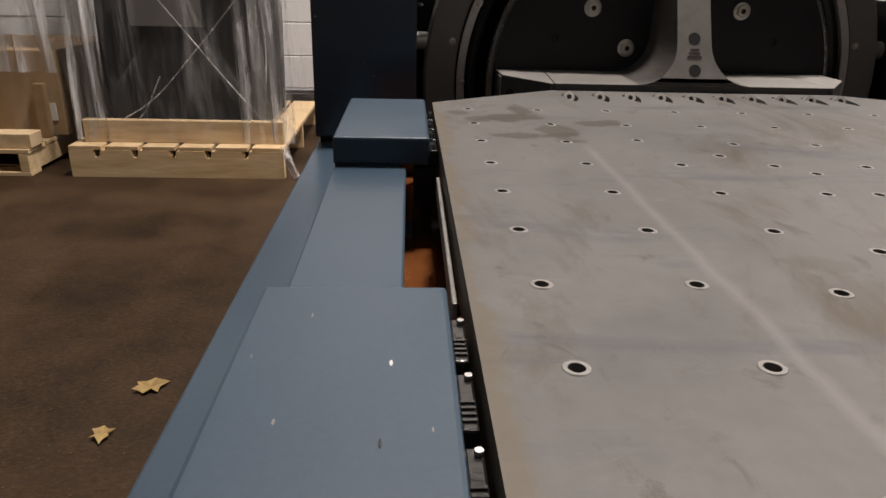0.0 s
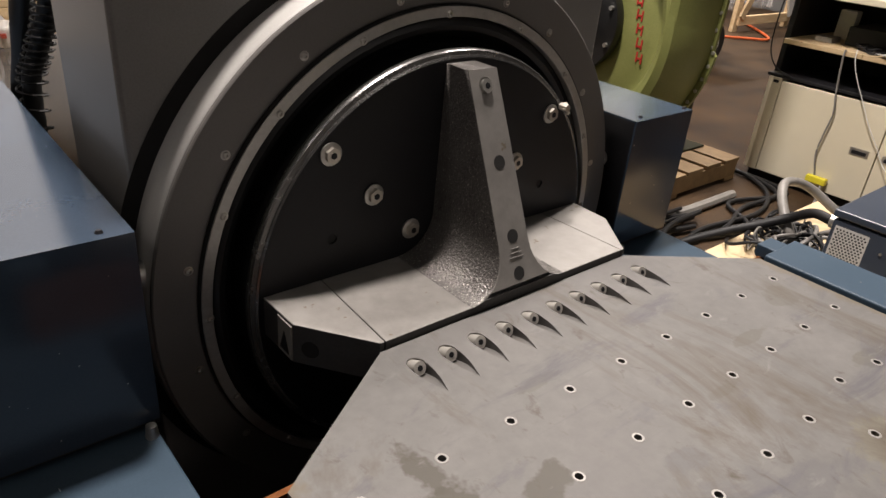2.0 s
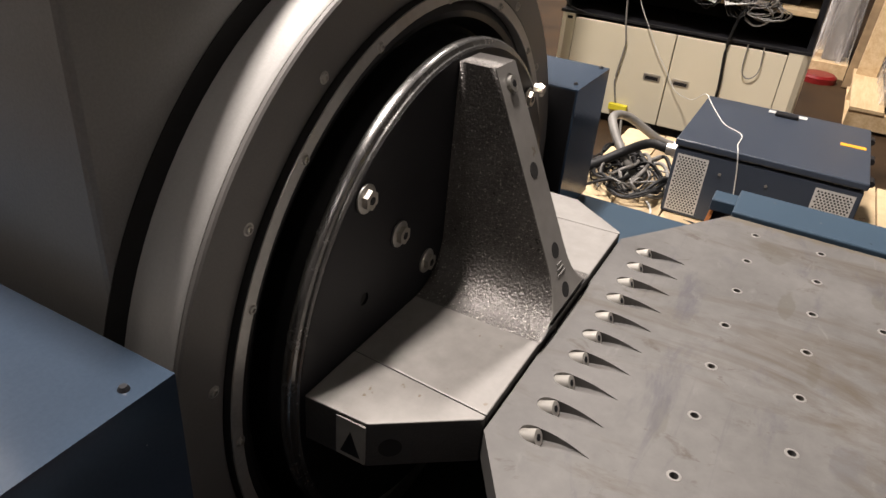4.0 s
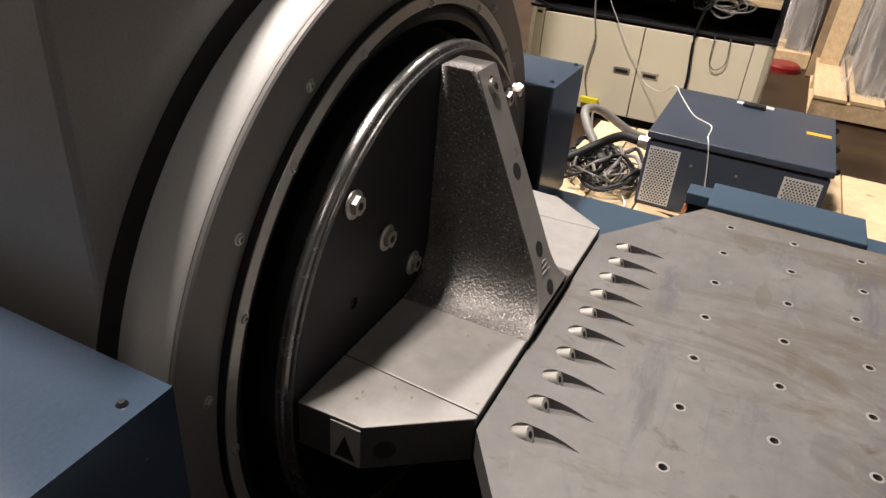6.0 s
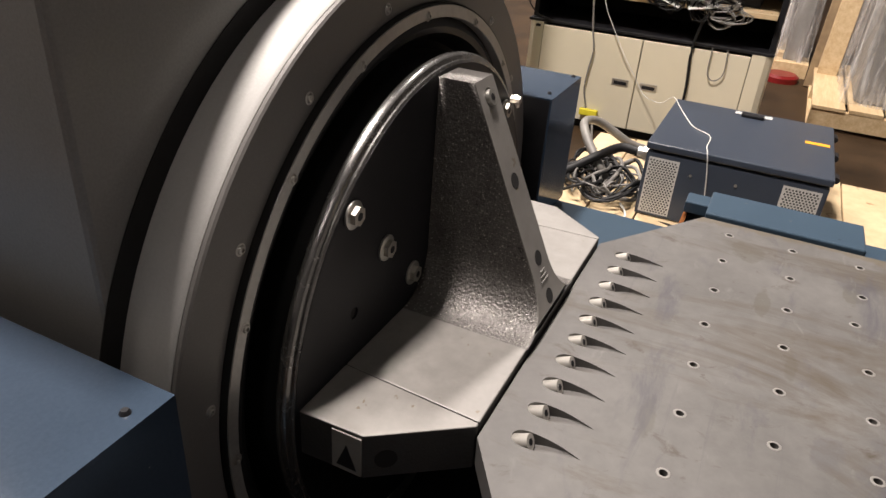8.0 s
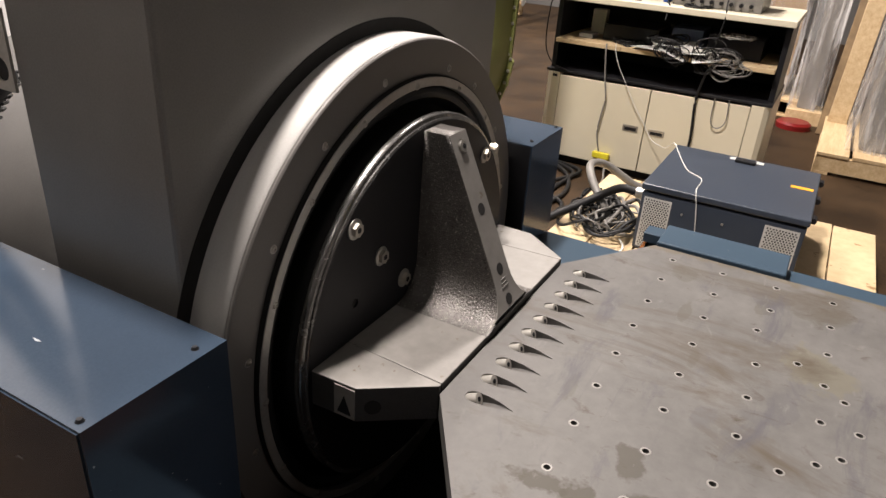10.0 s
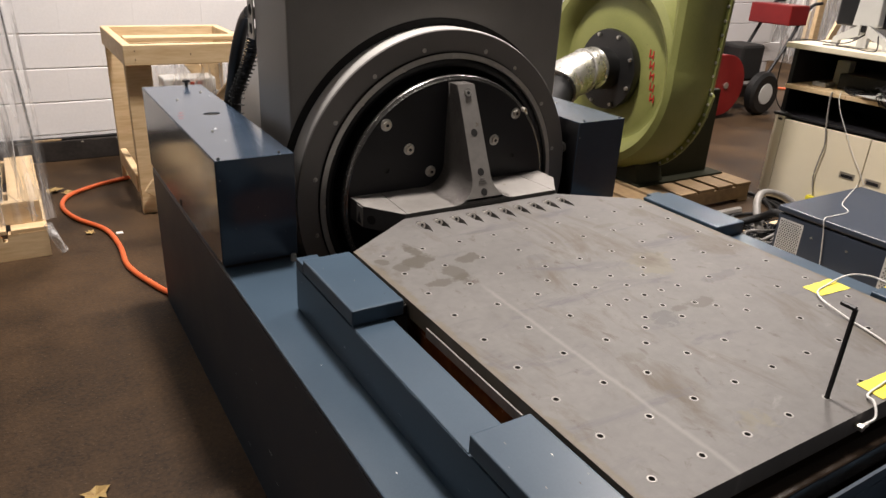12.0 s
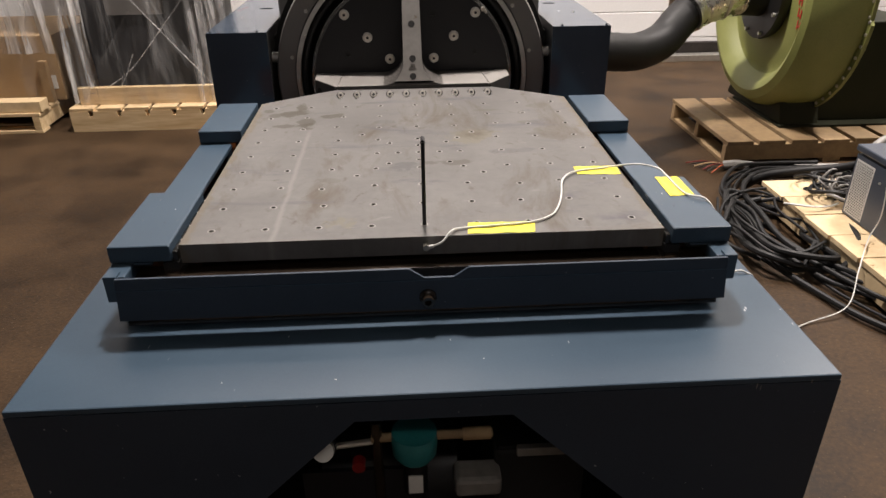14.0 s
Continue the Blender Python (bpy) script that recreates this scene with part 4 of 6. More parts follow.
# ---------------------------------------------------------------- trunnion boxes
def trunnion_box(sx):
    b = thing("trunnion_box", (sx * 0.577, 1.66, DECK), "blue painted sheet steel trunnion housing on the machine base", "housing", "trunnion housings")
    a, c = sorted((sx * 0.478, sx * 0.675))
    w = c - a
    top = holed([(a, 1.180), (c, 1.180), (c, BACK), (a, BACK)], [([(sx * 0.558 + 0.026 * math.cos(2 * math.pi * k / 20), 1.675 + 0.018 * math.sin(2 * math.pi * k / 20)) for k in range(20)], 0.003)], 0.0035, Matrix.Translation((0, 0, 0.831)))
    part("top_panel", top, BLUEGLOSS, b, "blue top panel with an oval hole")
    # black disc for the dark inside the oval hole
    part("opening", lathe([(0.0, 0), (0.03, 0.0)], (sx * 0.558, 1.675, 0.8284), "z", 16, closed=False), VOID, b)
    part("front_panel", box(a, c, 1.180, 1.184, DECK + 0.012, 0.8274), BLUEGLOSS, b)
    part("outer_panel", box(sx * 0.675 - 0.002, sx * 0.675 + 0.002, 1.1842, BACK, DECK + 0.014, 0.8274), BLUEGLOSS, b)
    # inner side black in place of the shade on its blue paint
    part("shaded_inner_panel", box(sx * 0.480 - 0.002, sx * 0.480 + 0.002, 1.1842, BACK, DECK + 0.002, 0.8274), VOID if sx < 0 else BLACK, b)
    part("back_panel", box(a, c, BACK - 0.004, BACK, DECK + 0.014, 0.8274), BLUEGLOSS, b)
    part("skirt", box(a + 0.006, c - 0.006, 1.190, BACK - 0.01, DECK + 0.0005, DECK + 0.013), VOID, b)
    for x, y in ((sx * 0.512, 1.197), (sx * 0.664, 1.195), (sx * 0.61, 1.46), (sx * 0.61, 1.90), (sx * 0.512, 2.0)):
        part("screw", lathe([(0, 0.0035), (0.003, 0.0035), (0.005, 0.0)], (x, y, 0.8312), "z", 10, closed=False), ZINC if y > 1.3 else BLACK, b)
    if sx < 0:
        k = part("knob", lathe([(0, 0.026), (0.012, 0.025), (0.013, 0.018), (0.006, 0.015), (0.005, 0.0), (0, 0.0)], (-0.535, 2.11, 0.8312), "z", 14, closed=False), RUBBER, b, "black rubber knob", True)
        for n, (x, y, w) in enumerate(((-0.640, 1.712, 0.012), (-0.648, 1.676, 0.016), (-0.655, 1.640, 0.013))):
            part("red_scribble", box(x - w / 2, x + w / 2, y - 0.0014, y + 0.0014, 0.8311, 0.8316), DARKRED, b, "faint red marker scribble")
        part("latch", box(-0.6795, -0.6772, 1.655, 1.662, 0.558, 0.578), BLACK, b)
    return b


trunnion_box(-1)
trunnion_box(1)


# ---------------------------------------------------------------- things on the plate
wrench = thing("hex_key", (0, 0, TOP), "black steel hex key standing in a plate hole", "hex key")
part("shaft", rod((0.0, 0.0, TOP - 0.016), (0.0, -0.001, 0.846), 0.0042, 6), BLACK, wrench)
part("short_arm", rod((0.0, -0.001, 0.8455), (0.0, 0.022, 0.8465), 0.0048, 6), BLACK, wrench)


def tape(points, z, turn=0.0):
    """A strip of tape with slightly waved edges."""
    (x0, y0), (x1, y1), (x2, y2), (x3, y3) = points
    bm = bmesh.new()
    n = 8
    rows = []
    for k in range(n + 1):
        u = k / n
        a = Vector((x0 + (x1 - x0) * u, y0 + (y1 - y0) * u, z + 0.0012 + 0.0006 * math.sin(k * 2.1)))
        b = Vector((x3 + (x2 - x3) * u, y3 + (y2 - y3) * u, z + 0.0012 + 0.0006 * math.sin(k * 1.7)))
        rows.append([bm.verts.new(p + Vector((0, 0, d))) for p in (a, b) for d in (0, -0.0008)])
    for a, b in zip(rows, rows[1:]):
        bm.faces.new((a[0], b[0], b[2], a[2]))
        bm.faces.new((a[1], a[3], b[3], b[1]))
        bm.faces.new((a[0], a[1], b[1], b[0]))
        bm.faces.new((a[2], b[2], b[3], a[3]))
    for r in (rows[0], rows[-1]):
        bm.faces.new((r[0], r[2], r[3], r[1]))
    cx, cy = sum(p[0] for p in points) / 4, sum(p[1] for p in points) / 4
    return single("tape_strip", bm, TAPE, (cx, cy, z), "bright yellow tape strip holding down a white wire", "tape", "tape strips")


tape([(0.084, -0.002), (0.214, -0.005), (0.207, -0.050), (0.080, -0.048)], TOP)
tape([(0.353, 0.276), (0.4535, 0.275), (0.449, 0.224), (0.353, 0.231)], TOP)
tape([(0.514, 0.187), (0.565, 0.186), (0.564, 0.087), (0.512, 0.083)], 0.685)
sw = thing("sensor_wire", (0.2, 0.0, TOP), "thin white sensor wire running from the plate to the cabinet", "wire")
WZ = TOP + 0.0035
part("lead", hose([(0.012, -0.062, 0.664), (0.03, -0.066, 0.674), (0.048, -0.050, WZ + 0.004), (0.067, -0.030, WZ), (0.14, -0.022, WZ), (0.212, -0.010, WZ), (0.250, 0.015, WZ), (0.268, 0.045, WZ), (0.283, 0.085, WZ), (0.295, 0.13, WZ), (0.305, 0.175, WZ + 0.004), (0.325, 0.215, WZ + 0.003), (0.36, 0.245, WZ), (0.41, 0.255, WZ), (0.465, 0.257, WZ + 0.006), (0.505, 0.25, WZ + 0.008), (0.535, 0.225, WZ + 0.007), (0.540, 0.19, WZ + 0.005), (0.545, 0.09, WZ + 0.005), (0.575, 0.055, WZ + 0.006), (0.592, 0.03, 0.66), (0.605, 0.02, 0.60), (0.625, 0.01, DECK + 0.005), (0.66, 0.0, DECK + 0.004), (0.690, -0.005, 0.50), (0.72, 0.0, 0.25), (0.80, 0.10, 0.02), (0.95, 0.32, 0.006), (1.10, 0.50, 0.006), (1.22, 0.57, 0.006), (1.38, 0.62, 0.03), (1.46, 0.72, 0.10), (1.52, 0.80, 0.135), (1.60, 0.90, 0.14), (1.628, 0.912, 0.21), (1.628, 0.93, 0.334), (1.632, 0.945, 0.402), (1.70, 0.955, 0.3995), (1.825, 0.961, 0.3985), (1.896, 1.028, 0.3985), (2.02, 1.08, 0.3985), (2.14, 1.123, 0.399), (2.26, 1.165, 0.395), (2.45, 1.23, 0.31), (2.68, 1.30, 0.245), (2.752, 1.37, 0.25), (2.757, 1.43, 0.33), (2.757, 1.495, 0.416), (2.757, 1.56, 0.52), (2.757, 1.61, 0.60), (2.758, 1.64, 0.67), (2.775, 1.65, 0.712)], 0.0021, 6, 8), WHITE, sw)
sb = part("sensor_body", rod((0.001, -0.0525, 0.662), (0.001, -0.066, 0.662), 0.0065, 6), BRASSY, sw, "small bright accelerometer")
part("plug", rod((0.001, -0.062, 0.662), (0.014, -0.064, 0.665), 0.0038, 8), WHITE, sb)

# ---------------------------------------------------------------- air filter inside the base opening
air = thing("air_filter", (-0.02, -0.27, 0.045), "air line filter with teal head and brass pipe fittings", "filter")
part("filter_head", lathe([(0, 0.455), (0.040, 0.455), (0.042, 0.445), (0.040, 0.41), (0.030, 0.395), (0, 0.395)], (-0.034, -0.275, -0.045), "z", 20, closed=False), TEAL, air, "teal filter head", True)
bowl = part("filter_bowl", lathe([(0, 0.349), (0.022, 0.349), (0.022, 0.27), (0.015, 0.26), (0, 0.26)], (-0.034, -0.275, 0), "z", 20, closed=False), BLACK, air, "dark filter bowl", True)
part("paper_label", box(-0.047, -0.021, -0.2995, -0.2972, 0.283, 0.325), WHITE, bowl, "pale paper label")
part("brass_pipe", rod((-0.11, -0.275, 0.398), (0.105, -0.275, 0.398), 0.009, 12), OLDWOOD, air, "brass pipe", True)
part("coupling", rod((0.052, -0.275, 0.398), (0.102, -0.275, 0.398), 0.0125, 12), OLDWOOD, air, "rusty pipe coupling", True)
part("elbow", rod((-0.10, -0.275, 0.436), (-0.10, -0.275, 0.05), 0.010, 12), OILBLACK, air)
ga = part("gauge", rod((-0.190, -0.30, 0.400), (-0.190, -0.315, 0.408), 0.018, 20), WHITE, air, "round pressure gauge with white dial", True)
part("gauge_case", rod((-0.190, -0.28, 0.389), (-0.190, -0.2995, 0.3998), 0.020, 20), BLACK, ga)
part("gauge_pipe", rod((-0.19, -0.285, 0.39), (-0.10, -0.275, 0.39), 0.006, 8), BRASSY, ga)
part("red_knob", rod((-0.136, -0.26, 0.332), (-0.136, -0.28, 0.332), 0.012, 14), RED, air, "red valve knob", True)
tray = thing("pump_unit", (0.05, -0.1, 0.045), "dark hydraulic pump and wiring inside the base", "pump")
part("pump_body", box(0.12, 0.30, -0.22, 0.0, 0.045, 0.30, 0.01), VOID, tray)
part("motor", rod((-0.22, -0.12, 0.17), (0.05, -0.12, 0.17), 0.09, 20), BLACK, tray, "", True)
part("terminal_strip", box(0.16, 0.28, -0.235, -0.221, 0.295, 0.315, 0.002), CONDUIT, tray)
part("bracket_plate", box(-0.24, -0.05, -0.27, -0.26, 0.046, 0.315), BLACK, tray)
part("light_cover", box(0.04, 0.13, -0.26, -0.2, 0.22, 0.265, 0.01), CONDUIT, tray, "grey cover")


# ---------------------------------------------------------------- pallets
def pallet(x0, x1, y0, y1, h, along, material, label, boards=6, group="pallets", gap=0.018, name="pallet"):
    """A wooden pallet; along is the direction in which the top boards run."""
    p = thing(name, ((x0 + x1) / 2, (y0 + y1) / 2, 0), label, "pallet", group)
    rng = random.Random(int((x0 + 9) * 1000))
    t = 0.02
    if along == "x":
        w = (y1 - y0 - gap * (boards - 1)) / boards
        for k in range(boards):
            a = y0 + k * (w + gap)
            part("board", box(x0 - rng.uniform(0, 0.012), x1 + rng.uniform(0, 0.012), a, a + w, h - t + rng.uniform(-0.001, 0.001), h + rng.uniform(-0.0015, 0.0015), 0.002), material, p)
        for xs in (x0 + 0.002, (x0 + x1) / 2 - 0.02, x1 - 0.042):
            part("runner", box(xs, xs + 0.04, y0, y1, 0.018, h - t - 0.0015, 0.002), material, p)
        for ys in (y0, (y0 + y1) / 2 - 0.045, y1 - 0.09):
            part("bottom_board", box(x0, x1, ys, ys + 0.09, 0.0, 0.0175, 0.002), material, p)
    else:
        w = (x1 - x0 - gap * (boards - 1)) / boards
        for k in range(boards):
            a = x0 + k * (w + gap)
            part("board", box(a, a + w, y0 - rng.uniform(0, 0.012), y1 + rng.uniform(0, 0.012), h - t + rng.uniform(-0.001, 0.001), h + rng.uniform(-0.0015, 0.0015), 0.002), material, p)
        for ys in (y0 + 0.002, (y0 + y1) / 2 - 0.02, y1 - 0.042):
            part("runner", box(x0, x1, ys, ys + 0.04, 0.018, h - t - 0.0015, 0.002), material, p)
        for xs in (x0, (x0 + x1) / 2 - 0.045, x1 - 0.09):
            part("bottom_board", box(xs, xs + 0.09, y0, y1, 0.0, 0.0175, 0.002), material, p)
    return p


# ---------------------------------------------------------------- control cabinet on its pallet
pallet(1.50, 2.44, 0.26, 1.48, 0.118, "x", PLANK, "pale new wooden pallet under the blue control cabinet", 7, gap=0.006)
CX0, CX1, CY0, CY1, CZ0, CZ1 = 1.640, 2.245, 0.552, 1.142, 0.120, 0.362
ctl = thing("control_cabinet", (1.94, 0.85, 0.12), "dark blue steel control cabinet with perforated vents lying on a pallet", "cabinet")
part("cabinet_body", box(CX0, CX1, CY0, CY1, CZ0 + 0.001, CZ1, 0.004), BLUE_CTL, ctl)
part("rim", box(CX0 + 0.012, CX1 - 0.012, CY0 + 0.012, CY1 - 0.012, CZ1, CZ1 + 0.009), BLACK, ctl, "black rubber door seal")
lid = part("door", box(CX0 - 0.006, CX1 + 0.004, CY0 - 0.006, CY1 + 0.006, CZ1 + 0.009, CZ1 + 0.034, 0.005), BLUE_CTL, ctl, "dark blue cabinet door lying uppermost")
part("nameplate", box(2.19, 2.225, 0.77, 0.91, CZ1 + 0.0342, CZ1 + 0.0355), PLASTIC, lid, "silver plate")
part("handle", box(2.155, 2.187, 0.80, 0.885, CZ1 + 0.0343, CZ1 + 0.048, 0.004), BLACK, lid, "black latch handle")
part("orange_label", box(1.975, 2.005, 0.562, 0.645, CZ1 + 0.0342, CZ1 + 0.0352), surface("orange_label", (0.75, 0.33, 0.02), (0.85, 0.40, 0.03), (0.5, 0.6)), lid, "orange warning label")
for x in (1.70, 1.93, 2.16):
    part("hinge", rod((x, CY0 - 0.014, CZ1 + 0.012), (x + 0.045, CY0 - 0.014, CZ1 + 0.012), 0.011, 10), BLACK, ctl, "black hinge")


def vent(y0, y1):
    """A sheet set in the side; black hexagons laid on it stand in for its dark holes."""
    v = part("vent", box(CX0 - 0.0005, CX0 + 0.0005, y0, y1, CZ0 + 0.012, CZ1 - 0.018), PLASTIC, ctl, "perforated grey metal vent")
    z0, z1 = CZ0 + 0.012, CZ1 - 0.018
    bm = bmesh.new()
    rows = int((z1 - z0 - 0.008) / 0.0092)
    cols = int((y1 - y0 - 0.008) / 0.0106)
    for r in range(rows):
        for c in range(cols):
            y = y0 + 0.008 + 0.0106 * (c + 0.5 * (r % 2))
            z = z0 + 0.008 + 0.0092 * r
            if y > y1 - 0.005:
                continue
            vs = [bm.verts.new((CX0 - 0.0009, y + 0.0036 * math.cos(a), z + 0.0036 * math.sin(a))) for a in [math.pi / 3 * k for k in range(6)]]
            bm.faces.new(vs)
    part("hole_shade", bm, VOID, v)["kind"] = "stuff"


vent(CY1 - 0.118, CY1 - 0.012)
vent(CY0 + 0.016, CY0 + 0.135)
for y in (0.83, 0.98):
    part("screw", rod((CX0 + 0.001, y, 0.305), (CX0 - 0.004, y, 0.305), 0.005, 8), ZINC, ctl)
gl = part("gland", rod((1.78, CY1, 0.30), (1.78, CY1 + 0.05, 0.30), 0.024, 12), ZINC, ctl, "grey cable gland", True)
part("gland_nut", rod((1.78, CY1 + 0.012, 0.30), (1.78, CY1 + 0.028, 0.30), 0.030, 6), BRASSY, gl)

# ---------------------------------------------------------------- beige test console
con = thing("test_console", (3.1, 1.42, 0), "cream and black instrument console with shelves of electronics", "console")
part("plinth", box(2.82, 3.38, 0.87, 1.99, 0.0, 0.045), BLACK, con)
KX, KY0, KY1 = 2.78, 0.830, 2.020
part("left_corner", prism([(2.84, 2.02), (2.80, 2.012), (KX, 1.985), (KX, 1.939), (3.38, 1.939), (3.38, 2.02)], 0.045, 0.512, "z"), CREAM, con)
part("right_corner", prism([(2.84, 0.83), (2.80, 0.838), (KX, 0.862), (KX, 0.923), (3.38, 0.923), (3.38, 0.83)], 0.045, 0.512, "z"), CREAM, con)
d1 = part("cabinet_door", box(KX, KX + 0.02, 1.426, 1.936, 0.047, 0.500, 0.003), CREAM, con, "cream cabinet door")
d2 = part("cabinet_door", box(KX, KX + 0.02, 0.926, 1.421, 0.047, 0.500, 0.003), CREAM, con, "cream cabinet door")
for d, y in ((d1, 1.497), (d2, 1.355)):
    hn = part("recessed_pull", box(KX - 0.003, KX - 0.0005, y - 0.042, y + 0.042, 0.262, 0.296, 0.001), ZINC, d, "grey recessed pull")
    part("slot", box(KX - 0.0042, KX - 0.0032, y - 0.032, y + 0.032, 0.268, 0.284), BLACK, hn)
part("badge", box(KX - 0.002, KX - 0.0005, 1.952, 1.978, 0.487, 0.501), BLACK, con, "black name badge")
part("inner_frame", box(2.802, 3.36, 0.924, 1.938, 0.046, 0.498), BLACK, con)
part("counter", box(KX + 0.004, 3.38, KY0, KY1, 0.5125, 0.528, 0.003), BLACK, con, "black counter edge")
part("back_board", box(3.30, 3.36, KY0 + 0.02, KY1 - 0.02, 0.5285, 0.895), VOID, con)
for y0, y1 in ((KY1 - 0.03, KY1 - 0.004), (KY0 + 0.004, KY0 + 0.03)):
    part("side_board", box(2.84, 3.2995, y0, y1, 0.5285, 0.895), BLACK, con)
part("shelf", box(2.785, 3.299, KY0 + 0.031, KY1 - 0.031, 0.672, 0.694, 0.002), PLANK, con, "pale plywood shelf")
part("top_board", box(2.77, 3.40, KY0 - 0.01, KY1 + 0.01, 0.8955, 0.925, 0.003), CREAM, con, "cream top board")


def display_back(y, sx):
    """A display seen from behind: ribbed grey shell on a splayed stand."""
    m = thing("display", (3.02, y, 0.925), "grey plastic display seen from behind on a splayed stand", "monitor", "displays")
    part("shell", box(2.99, 3.05, y - 0.20, y + 0.20, 1.03, 1.33, 0.012), BLACK, m)
    part("hump", prism([(y - 0.07, 1.04), (y + 0.07, 1.04), (y + 0.055, 1.30), (y - 0.055, 1.30)], 2.935, 2.989, "x", bevel=0.006), PLASTIC, m, "grey plastic rear hump")
    part("stand_post", box(2.945, 2.975, y - 0.028, y + 0.028, 0.9265, 1.06, 0.004), PLASTIC, m)
    for s in (-1, 1):
        part("stand_leg", prism([(y + s * 0.02, 0.99), (y + s * 0.02, 1.05), (y + s * 0.155, 0.97), (y + s * 0.16, 0.9262), (y + s * 0.13, 0.9262), (y + s * 0.12, 0.955)], 2.93, 2.96, "x"), PLASTIC, m)
    part("port_panel", box(2.928, 2.934, y - 0.012, y + 0.012, 1.01, 1.045), BLACK, m)
    return m


display_back(1.71, 1)
osc = thing("amplifier", (3.0, 1.22, 0.925), "pale grey laboratory power supply with knobs", "instrument")
part("instrument_case", box(2.90, 3.28, 1.00, 1.43, 0.926, 1.035, 0.004), CONDUIT, osc)
for k in range(8):
    part("knob", rod((2.899, 1.05 + 0.047 * k, 0.955), (2.885, 1.05 + 0.047 * k, 0.955), 0.010, 10), BLACK, osc)
    if k % 3 == 1:
        part("switch", rod((2.899, 1.06 + 0.045 * k, 1.0), (2.89, 1.06 + 0.045 * k, 1.0), 0.008, 10), BLACK, osc)
gen = thing("signal_instrument", (3.0, 1.22, 1.035), "white laboratory instrument with a round dark screen", "instrument")
part("instrument_case", box(2.90, 3.28, 1.00, 1.45, 1.036, 1.215, 0.004), WHITE, gen)
sc = part("round_screen", rod((2.899, 1.35, 1.12), (2.892, 1.35, 1.12), 0.045, 24), BLACK, gen, "round dark screen", True)
for k in range(7):
    part("knob", rod((2.899, 1.03 + 0.042 * k, 1.18 - 0.01 * (k % 2)), (2.884, 1.03 + 0.042 * k, 1.18 - 0.01 * (k % 2)), 0.009, 10), BLACK, gen)
    part("terminal", rod((2.899, 1.03 + 0.05 * k, 1.062), (2.884, 1.03 + 0.05 * k, 1.062), 0.007, 10), BLACK, gen)
part("text_bar", box(2.8985, 2.8995, 1.20, 1.26, 1.10, 1.106), CONDUIT, gen)
single("blue_binder", box(2.93, 3.20, 1.455, 1.485, 0.926, 1.12, 0.003), surface("blue_card", (0.02, 0.06, 0.25), (0.03, 0.08, 0.32)), (3.06, 1.47, 0.926), "blue binder standing between display and instruments", "binder")
single("socket_box", box(3.10, 3.16, 1.82, 1.90, 0.695, 0.83, 0.004), WHITE, (3.13, 1.86, 0.695), "white electrical socket box on the shelf", "socket box")
single("black_recorder", box(2.95, 3.24, 1.48, 1.78, 0.695, 0.78, 0.004), BLACK, (3.1, 1.63, 0.695), "black electronic recorder on the shelf", "instrument")
single("black_recorder", box(2.93, 3.24, 0.95, 1.22, 0.695, 0.80, 0.004), BLACK, (3.08, 1.08, 0.695), "black electronic unit on the shelf", "instrument")
def tangle(name, cx, cy, z, n, r, size, thick, material, seed, label, squash=0.35, loops=2.5):
    """A heap of looping cable."""
    rng = random.Random(seed)
    for k in range(n):
        pts = []
        a0 = rng.uniform(0, 6.28)
        rx, ry = size * rng.uniform(0.5, 1.0), size * rng.uniform(0.5, 1.0)
        ox, oy = rng.uniform(-0.3, 0.3) * size, rng.uniform(-0.3, 0.3) * size
        turns = rng.uniform(1.0, loops)
        steps = int(8 * turns)
        for j in range(steps + 1):
            a = a0 + 6.283 * turns * j / steps
            f = rng.uniform(0.8, 1.1)
            pts.append((cx + ox + rx * f * math.cos(a), cy + oy + ry * f * math.sin(a), z + thick + rng.uniform(0, squash) * size * (0.3 + 0.7 * k / max(1, n))))
        single(name, hose(pts, thick * rng.uniform(0.8, 1.15), 7, 4), material, (cx, cy, z), label, "cable", label[:24], smooth=True)


def upright_tangle(cx, cy, z, n, size, thick, material, seed, label):
    """Loops of wire hanging over a shelf edge."""
    rng = random.Random(seed)
    for k in range(n):
        pts = []
        a0, turns = rng.uniform(0, 6.28), rng.uniform(1.0, 2.2)
        ry, rz = size * rng.uniform(0.4, 1.0), size * rng.uniform(0.3, 0.7)
        oy, oz = rng.uniform(-0.5, 0.5) * size, rng.uniform(-0.4, 0.4) * size
        steps = int(8 * turns)
        for j in range(steps + 1):
            a = a0 + 6.283 * turns * j / steps
            f = rng.uniform(0.75, 1.15)
            pts.append((cx + rng.uniform(-0.02, 0.03), cy + oy + ry * f * math.cos(a), z + oz + rz * f * math.sin(a)))
        single("looped_wire", hose(pts, thick, 6, 4), material, (cx, cy, z), label, "cable", "looped wires", smooth=True)


tangle("shelf_cable", 2.86, 1.42, 0.74, 5, 0.1, 0.10, 0.0035, CABLE, 21, "black cable lying on the console shelf", 0.4)
tangle("shelf_cable", 2.88, 1.06, 0.80, 4, 0.1, 0.09, 0.003, CONDUIT, 22, "grey cable lying over the unit on the shelf", 0.3)
single("white_adapter", box(2.86, 2.93, 1.30, 1.40, 0.695, 0.74, 0.006), WHITE, (2.9, 1.35, 0.695), "white plastic power adapter on the shelf", "adapter")
single("blue_carton", box(3.0, 3.2, 1.26, 1.42, 0.695, 0.80, 0.003), surface("faded_blue_card", (0.10, 0.13, 0.22), (0.14, 0.18, 0.28)), (3.1, 1.34, 0.695), "faded blue carton on the console shelf", "carton")
